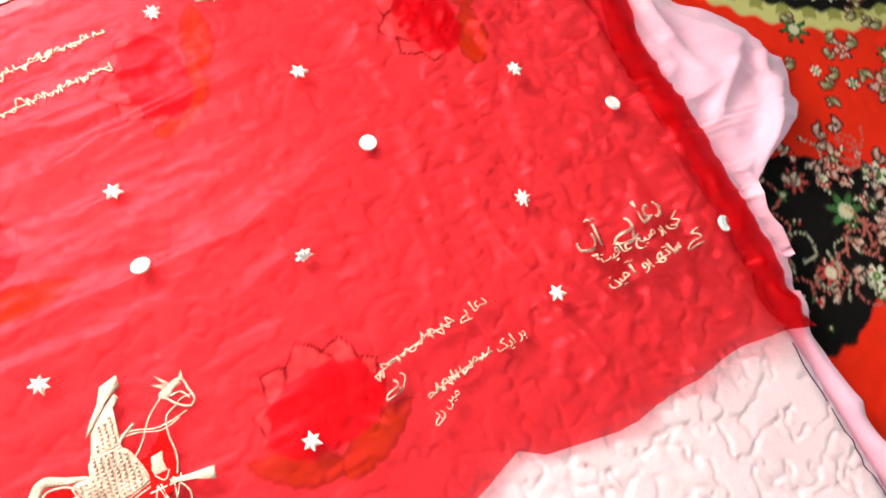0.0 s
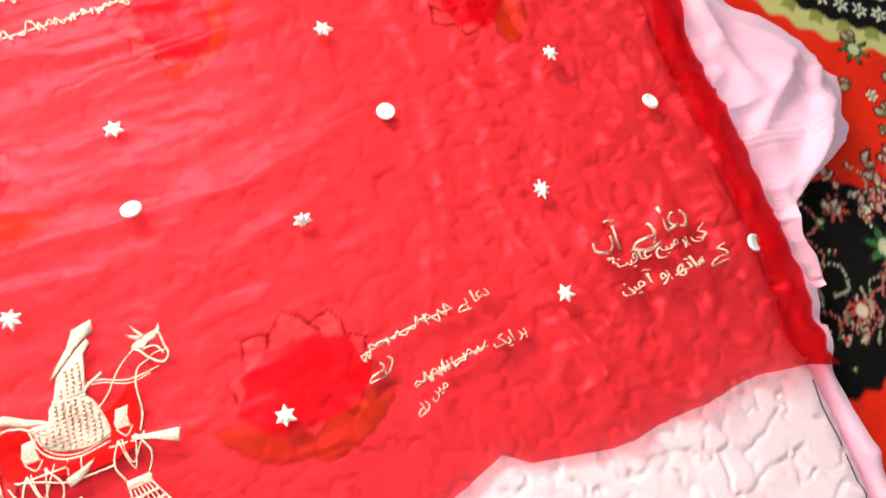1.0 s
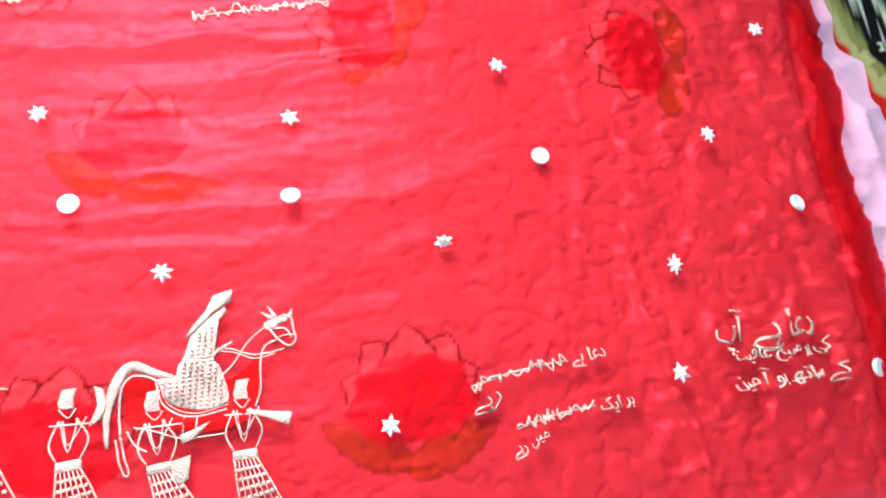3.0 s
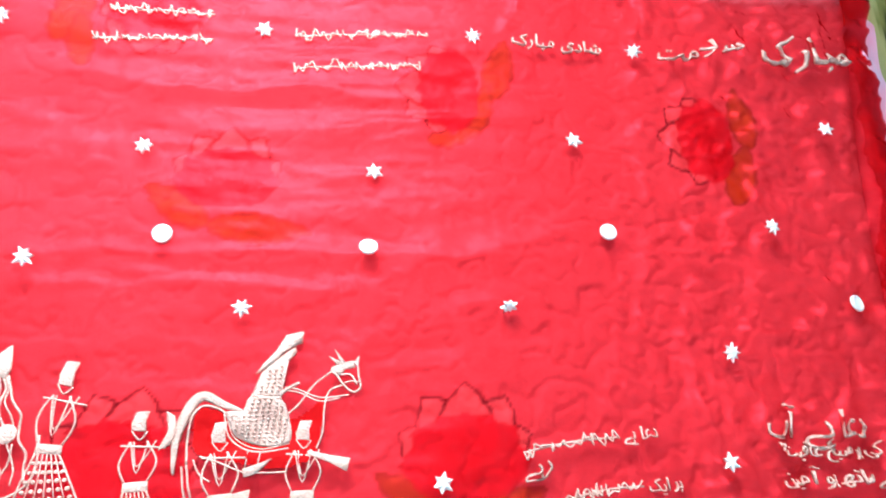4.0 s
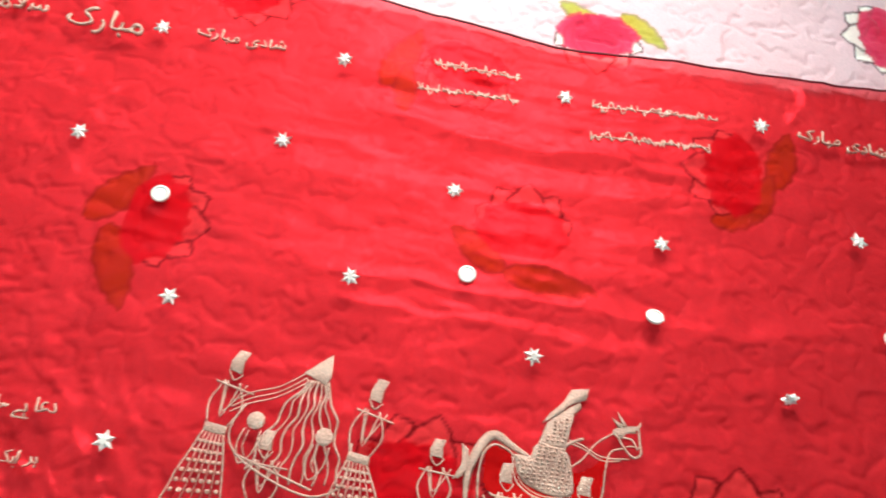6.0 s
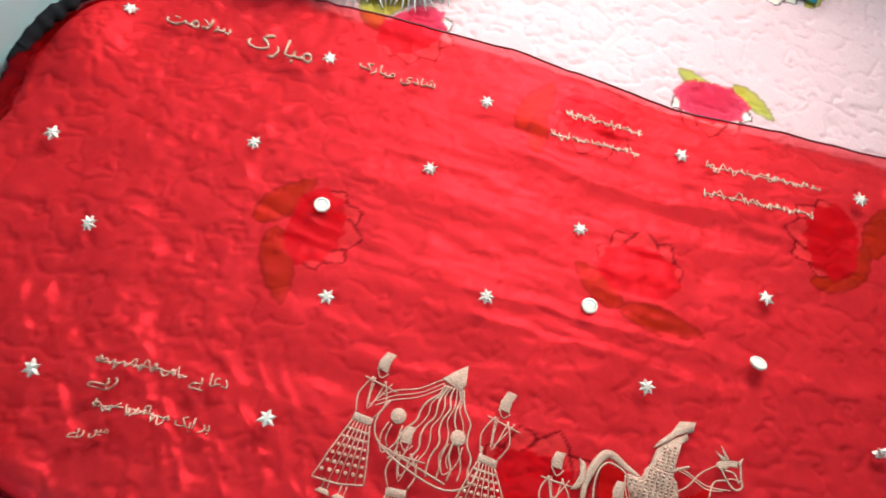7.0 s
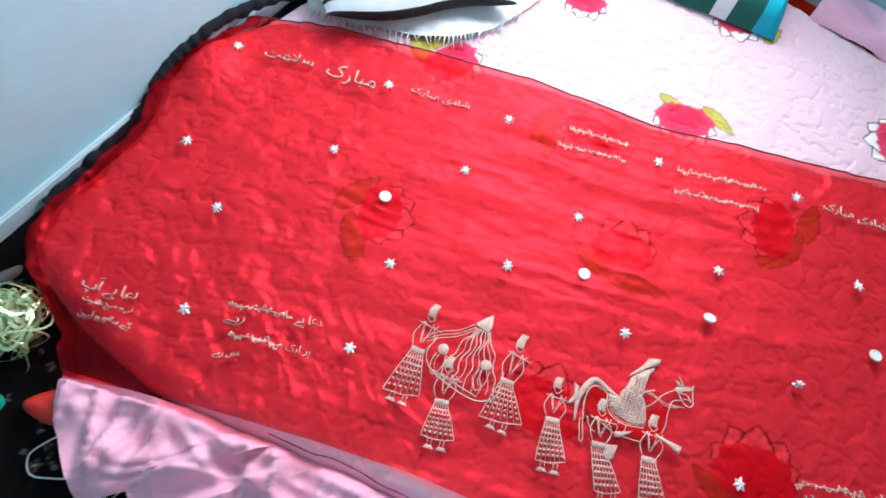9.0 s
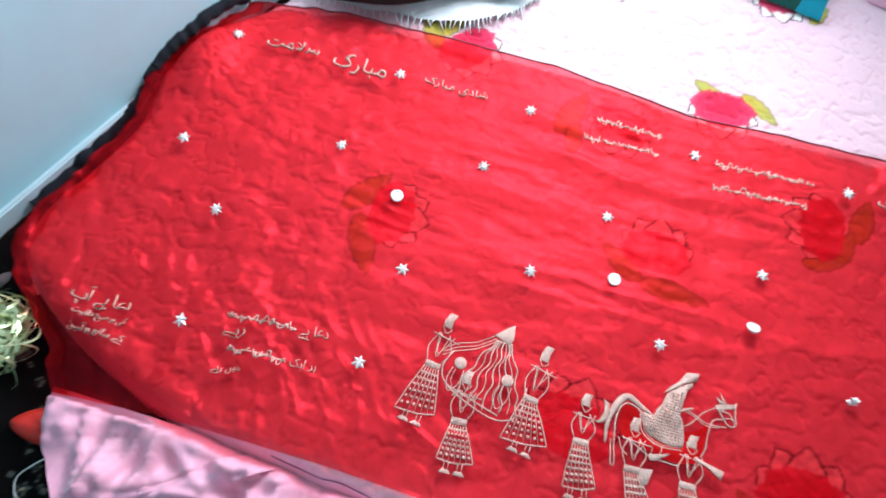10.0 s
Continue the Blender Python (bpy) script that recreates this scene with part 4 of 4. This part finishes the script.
    cord(bm, [(0.119, -0.188), (0.092, -0.208), (0.073, -0.233), (0.056, -0.247)], 0.0016)
    cord(bm, [(0.131, -0.209), (0.114, -0.216), (0.107, -0.237), (0.105, -0.271), (0.097, -0.292)], 0.0018)
    cord(bm, [(0.053, -0.210), (0.071, -0.213), (0.101, -0.225), (0.140, -0.222)], 0.0015)
    cord(bm, [(0.056, -0.214), (0.074, -0.218), (0.101, -0.230), (0.128, -0.226)], 0.0012)
    cord(bm, [(0.046, -0.220), (0.058, -0.211), (0.073, -0.204)], 0.0028)
    sub("loop", bm, motif)
    bm = bmesh.new()
    patch(bm, [(0.116, -0.187), (0.128, -0.180), (0.146, -0.178), (0.149, -0.185), (0.136, -0.187), (0.126, -0.196)], 0.003)
    cord(bm, [(0.116, -0.187), (0.128, -0.181), (0.150, -0.178), (0.154, -0.198), (0.156, -0.213), (0.146, -0.219), (0.132, -0.208), (0.124, -0.196)], 0.0022, 4, True)
    cord(bm, [(0.128, -0.194), (0.143, -0.195), (0.151, -0.209)], 0.0018)
    cord(bm, [(0.134, -0.206), (0.142, -0.204), (0.154, -0.205)], 0.0013)
    for ear in (((0.124, -0.182), (0.112, -0.168), (0.131, -0.177)), ((0.129, -0.180), (0.120, -0.158), (0.136, -0.178)), ((0.146, -0.179), (0.155, -0.168), (0.153, -0.184))):
        patch(bm, ear, 0.003)
    sub("tassel", bm, motif)


canopy_motif()
arch_motif()
for at in (((0.086, -0.294), (0.116, -0.301), (0.143, -0.306), (0.138, -0.323), (0.114, -0.310), (0.085, -0.299)), ((-0.009, -0.344), (0.013, -0.340), (0.009, -0.368), (-0.002, -0.374), (-0.012, -0.364)),
           ((-0.099, -0.237), (-0.088, -0.243), (-0.084, -0.263), (-0.092, -0.281), (-0.106, -0.287), (-0.097, -0.270), (-0.094, -0.255))):
    bm = bmesh.new()
    patch(bm, at, 0.004)
    part("thread_patch", bm, GOLD, veil)

# ---- things on the carpet by the wall ----
TINSEL = plain("pale_green_foil", (0.66, 0.78, 0.44), 0.32, 0.6, 200, 0.25, 0.3)
GREEN = plain("emerald_satin", (0.0, 0.36, 0.24), 0.4, 0, 40, 0.15, 0.3, 0.2)
MINT = plain("mint_plastic", (0.18, 0.42, 0.36), 0.35, 0, 60, 0.2, 0.4)
RED_CLOTH = plain("bright_red_cloth", (0.60, 0.02, 0.01), 0.6, 0, 80, 0.1, 0.3)
WHITE_CORD = plain("white_cotton_cord", (0.75, 0.70, 0.66), 0.7, 0, 500, 0.1, 0.4)
GREY_PLASTIC = plain("grey_clear_plastic", (0.20, 0.23, 0.22), 0.3, 0, 50, 0.2, 0.4)
BLACK = plain("black_woven_cotton", (0.012, 0.012, 0.014), 0.85, 0, 300, 0.2, 0.4)
WHITE = plain("white_woven_cotton", (0.78, 0.78, 0.80), 0.85, 0, 300, 0.06, 0.4)
LACE = plain("pale_blue_white_cotton", (0.72, 0.75, 0.75), 0.85, 0, 300, 0.06, 0.4)
CYAN = plain("turquoise_cloth", (0.0, 0.42, 0.55), 0.6, 0, 120, 0.1, 0.3)
BOTTLE_GREEN = plain("bottle_green_cloth", (0.0, 0.10, 0.075), 0.7, 0, 120, 0.15, 0.3)


def build_tinsel():
    ball = tagged(new("tinsel_tangle"), "tangled ball of shiny pale green foil ribbon on the carpet", "tinsel")
    rng = random.Random(8)
    base = Vector((-1.265, -0.462, FLOOR + 0.06))
    for k in range(150):
        bm = bmesh.new()
        n = rng.randint(14, 26)
        stretch = 1.0 if k > 16 else 1.55
        c = base + Vector((rng.uniform(-0.022, 0.022), rng.uniform(-0.045, 0.045), rng.uniform(-0.015, 0.02))) * stretch
        q = Euler((rng.uniform(0, 6.3), rng.uniform(0, 6.3), rng.uniform(0, 6.3))).to_matrix()
        r1, r2 = rng.uniform(0.018, 0.050) * stretch, rng.uniform(0.012, 0.042) * stretch
        turns, ph = rng.uniform(3.5, 6.6), rng.uniform(0, 6)
        wide = rng.uniform(0.0020, 0.0046)
        rows = []
        for i in range(n):
            a = ph + turns * i / n
            p = c + q @ Vector((r1 * math.cos(a), r2 * math.sin(a), 0.018 * math.sin(a * 2.3 + ph)))
            p.z = max(p.z, FLOOR + 0.006)
            w = (q @ Vector((0.5 * math.cos(a * 1.7), 0.5 * math.sin(a * 1.7), 1))).normalized() * wide
            rows.append((bm.verts.new(p - w), bm.verts.new(p + w)))
        for a, b in zip(rows, rows[1:]):
            bm.faces.new((a[0], a[1], b[1], b[0]))
        ob = part("ribbon", bm, TINSEL, ball)
    bm = bmesh.new()
    bmesh.ops.create_uvsphere(bm, u_segments=12, v_segments=8, radius=0.013, matrix=Matrix.Translation((-1.262, -0.352, FLOOR + 0.03)) @ Matrix.Diagonal((1, 1, 0.6, 1)))
    part("bobble", bm, PEARL, ball, "small round pearly bobble")
    return ball


build_tinsel()


def lump(name, outline, high, mat, label, category, seed, folds=0.013, base=FLOOR):
    """A soft heap with creases, from its outline on the ground."""
    line = rounded(outline, 6)
    c = line.mean(0)
    rows = np.linspace(0, 1, 16)[:, None]
    xs, ys = c[0] + (line[None, :, 0] - c[0]) * rows, c[1] + (line[None, :, 1] - c[1]) * rows
    xs, ys = np.concatenate([xs, xs[:, :1]], 1), np.concatenate([ys, ys[:, :1]], 1)
    zs = base + 0.003 + high * np.clip(1 - rows ** 3, 0, 1) ** 0.6 + folds * layers(xs * 18, ys * 18, seed) * (1 - rows ** 6)
    zs = np.maximum(zs, base + 0.002)
    return tagged(sheet(name, xs, ys, zs, mat), label, category)


lump("cushion", [(-1.42, -0.56), (-1.33, -0.575), (-1.225, -0.607), (-1.25, -0.66), (-1.30, -0.69), (-1.42, -0.70)], 0.05, GREEN, "small emerald green satin cushion lying on the carpet", "cushion", 3)
lump("cloth_heap", [(-1.47, -0.46), (-1.415, -0.455), (-1.385, -0.50), (-1.41, -0.53), (-1.48, -0.53)], 0.04, GREEN, "crumpled emerald green cloth on the carpet", "cloth", 5)
lump("plastic_bag", [(-1.32, -0.77), (-1.25, -0.765), (-1.17, -0.775), (-1.145, -0.81), (-1.18, -0.86), (-1.32, -0.88)], 0.05, MINT, "crumpled mint green plastic bag on the carpet", "bag", 7, 0.010)
lump("red_pouch", [(-1.185, -0.60), (-1.15, -0.565), (-1.10, -0.55), (-1.085, -0.60), (-1.11, -0.625), (-1.16, -0.62)], 0.035, RED_CLOTH, "small bright red cloth pouch beside the sheet", "pouch", 9, 0.003)
lump("plastic_wrap", [(-1.42, -0.42), (-1.37, -0.35), (-1.35, -0.33), (-1.345, -0.355), (-1.385, -0.42), (-1.41, -0.445)], 0.02, GREY_PLASTIC, "crumpled grey clear plastic wrap by the skirting", "wrapper", 11, 0.008)


# near-black navy: the darkness of the shaded gap is put into this colour
NAVY = plain("navy_gap_shade", (0.003, 0.006, 0.012), 0.95, 0, 200, 0.2, 0.4)


def build_dark_gap_roll():
    """A navy roll at the wall: cloth edge plus the gap's shade in its colour."""
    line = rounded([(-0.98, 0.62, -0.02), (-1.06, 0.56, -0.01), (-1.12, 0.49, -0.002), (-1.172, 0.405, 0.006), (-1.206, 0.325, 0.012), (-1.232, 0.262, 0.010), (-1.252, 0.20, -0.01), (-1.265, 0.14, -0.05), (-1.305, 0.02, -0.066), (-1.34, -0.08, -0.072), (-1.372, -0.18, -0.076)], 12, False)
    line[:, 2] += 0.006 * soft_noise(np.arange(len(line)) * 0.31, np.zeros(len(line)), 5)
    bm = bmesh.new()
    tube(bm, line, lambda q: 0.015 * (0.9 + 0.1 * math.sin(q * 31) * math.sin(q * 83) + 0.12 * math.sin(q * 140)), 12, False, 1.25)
    return tagged(part("dark_gap_roll", bm, NAVY), "dark navy cloth roll that stands in for the shaded gap between the quilt and the wall", "cloth")


build_dark_gap_roll()


def build_drawstring():
    """White cord with knotted ends and beads that comes out of the sheet's hem."""
    string = tagged(new("drawstring"), "white cotton drawstring with knotted tassel ends and beads", "cord")
    z = FLOOR + 0.008
    loops = [[(-1.075, -0.640, z + 0.02), (-1.10, -0.655, z), (-1.122, -0.690, z), (-1.10, -0.722, z), (-1.05, -0.715, z), (-1.005, -0.705, z + 0.01), (-0.985, -0.722, z), (-0.975, -0.760, z)],
             [(-1.04, -0.668, z + 0.02), (-1.025, -0.700, z), (-0.995, -0.728, z), (-0.955, -0.742, z), (-0.93, -0.722, z + 0.01), (-0.912, -0.70, z + 0.02)],
             [(-0.955, -0.700, z + 0.012), (-0.925, -0.685, z + 0.02), (-0.885, -0.658, z + 0.055), (-0.83, -0.64, z + 0.06)],
             [(-0.96, -0.712, z + 0.012), (-0.93, -0.705, z + 0.03), (-0.875, -0.688, z + 0.045)],
             [(-0.952, -0.688, z + 0.012), (-0.955, -0.705, z + 0.02), (-0.975, -0.715, z), (-0.968, -0.738, z)],
             [(-0.958, -0.70, z + 0.014), (-0.94, -0.715, z + 0.02), (-0.922, -0.735, z + 0.01)]]
    for line in loops:
        bm = bmesh.new()
        tube(bm, rounded(line, 6, False), 0.0017, 6)
        part("cord", bm, WHITE_CORD, string)
    for x, y, h in ((-0.886, -0.658, 0.06), (-0.912, -0.728, 0.03)):
        bm = bmesh.new()
        bmesh.ops.create_uvsphere(bm, u_segments=12, v_segments=8, radius=0.011, matrix=Matrix.Translation((x, y, FLOOR + h)) @ Matrix.Diagonal((1, 1, 0.7, 1)))
        part("bead", bm, PEARL, string, "round pearly bead")


build_drawstring()


# ---- things at the head of the quilt ----
def build_striped_cushion():
    """A plump cushion with black and white stripes across."""
    cushion = tagged(new("bolster"), "black and white striped cotton bolster pillow", "pillow")
    m = pose(-0.765, 0.725, 0.0, 0, 0, 27)
    halfx, halfy, high = 0.265, 0.165, 0.10
    bands = [(-1.0, -0.95, BLACK), (-0.95, -0.78, WHITE), (-0.78, -0.71, BLACK), (-0.71, -0.50, WHITE), (-0.50, -0.20, BLACK), (-0.20, 0.05, WHITE), (0.05, 0.12, BLACK), (0.12, 0.4, WHITE), (0.4, 0.6, BLACK), (0.6, 1.0, WHITE)]
    for a, b, mat in bands:
        u, v = np.meshgrid(np.linspace(-1, 1, 41), np.linspace(a, b, 8))
        for side in (1, -1):
            puff = np.clip((1 - np.abs(u) ** 3.0), 0, 1) ** 0.5 * np.clip((1 - np.abs(v) ** 2.6), 0, 1) ** 0.5
            z = 0.042 + side * high / 2 * puff + 0.004 * layers(u * 4, v * 4, 3) * puff
            x = u * halfx * (1 - 0.05 * np.abs(v)) + 0.01 * np.sin(v * 5)
            y = v * halfy * (1 - 0.06 * np.abs(u)) + 0.012 * np.sin(u * 4)
            p = np.array(m)
            wx, wy = p[0, 0] * x + p[0, 1] * y + p[0, 3], p[1, 0] * x + p[1, 1] * y + p[1, 3]
            sheet("stripe", wx, wy, z, mat, cushion)
    return cushion


build_striped_cushion()


def build_fringed_cloth():
    """A thin pale cloth under the bolster, with a knotted fringe along its edge."""
    cloth = tagged(new("fringed_cloth"), "pale bluish white cotton cloth with a knotted fringe", "cloth")
    front = rounded([(-0.985, 0.535), (-0.90, 0.525), (-0.76, 0.535), (-0.64, 0.555), (-0.56, 0.59), (-0.50, 0.645), (-0.45, 0.71), (-0.40, 0.80), (-0.36, 0.88)], 8, False)
    back = rounded([(-1.05, 0.62), (-0.98, 0.66), (-0.88, 0.72), (-0.80, 0.76), (-0.72, 0.80), (-0.64, 0.85), (-0.56, 0.90), (-0.50, 0.95), (-0.45, 1.02)], 8, False)
    f = np.linspace(0, 1, 18)[:, None]
    xs, ys = front[None, :, 0] * (1 - f) + back[None, :, 0] * f, front[None, :, 1] * (1 - f) + back[None, :, 1] * f
    zs = np.where(inside(QUILT, xs, ys) > 0.0, quilt_top(xs, ys, np.maximum(inside(QUILT, xs, ys), 0)), -0.02)
    zs = np.maximum(zs, -0.029) + 0.008 + 0.006 * (1 + layers(xs * 10, ys * 10, 4))
    sheet("body", xs, ys, zs, LACE, cloth)
    rng = random.Random(3)
    for k in range(2, 50):
        i = k
        x, y = front[i]
        bm = bmesh.new()
        dx, dy = rng.uniform(-0.014, 0.016), -rng.uniform(0.010, 0.032)
        tube(bm, [(x, y, zs[0, i] + 0.002), (x + dx * 0.3, y + dy * 0.4, zs[0, i] - 0.002), (x + dx, y + dy, max(zs[0, i] - 0.008, -0.018))], lambda q: 0.0024 - 0.0012 * q, 5)
        part("tassel", bm, LACE, cloth)
    return cloth


build_fringed_cloth()


def build_folded_shawl():
    """A folded bottle-green cloth with a white panel and a turquoise end."""
    shawl = tagged(new("folded_shawl"), "folded bottle green cloth with white and turquoise bands", "shawl")
    a, b = np.array((-0.14, 0.945)), np.array((0.265, 0.885))
    away = np.array((0.06, 0.40))
    for f0, f1, mat in ((0.0, 0.52, BOTTLE_GREEN), (0.52, 0.64, WHITE), (0.64, 0.83, BOTTLE_GREEN), (0.83, 1.0, CYAN)):
        u, v = np.meshgrid(np.linspace(f0, f1, 16), np.linspace(0, 1, 30))
        lean = 0.10 * v * (mat is WHITE)
        x = a[0] + (b - a)[0] * (u + lean) + away[0] * v
        y = a[1] + (b - a)[1] * (u + lean) + away[1] * v
        z = -0.010 + 0.085 * np.clip(1 - (1 - np.clip(v / 0.16, 0, 1)) ** 2, 0, 1) ** 0.5 * np.clip((1.0 - u) / 0.07, 0, 1) ** 0.5 + 0.005 * layers(u * 5, v * 6, 7)
        z = np.maximum(z, -0.011) + (0.002 if mat is WHITE else 0)
        sheet("band", x, y, z, mat, shawl)
    return shawl


build_folded_shawl()


def build_rolled_edge():
    """The sheet's far edge, gathered in a low roll along the wall."""
    u, v = np.meshgrid(np.linspace(0, 1, 140), np.linspace(0, 1, 24))
    x, y = -0.02 + 1.35 * u, 1.085 + 0.155 * v
    z = -0.02 + 0.05 * np.sin(np.pi * v) ** 0.6 + 0.010 * np.sin(u * 60 + 3 * soft_noise(u * 9, v * 2, 2)) * np.sin(np.pi * v) + 0.008 * layers(u * 14, v * 5, 5)
    p = np.array(ROOM)
    return tagged(sheet("rolled_sheet", p[0, 0] * x + p[0, 1] * y, p[1, 0] * x + p[1, 1] * y, z, SATIN), "pink satin sheet gathered in a low roll along the wall", "sheet")


build_rolled_edge()
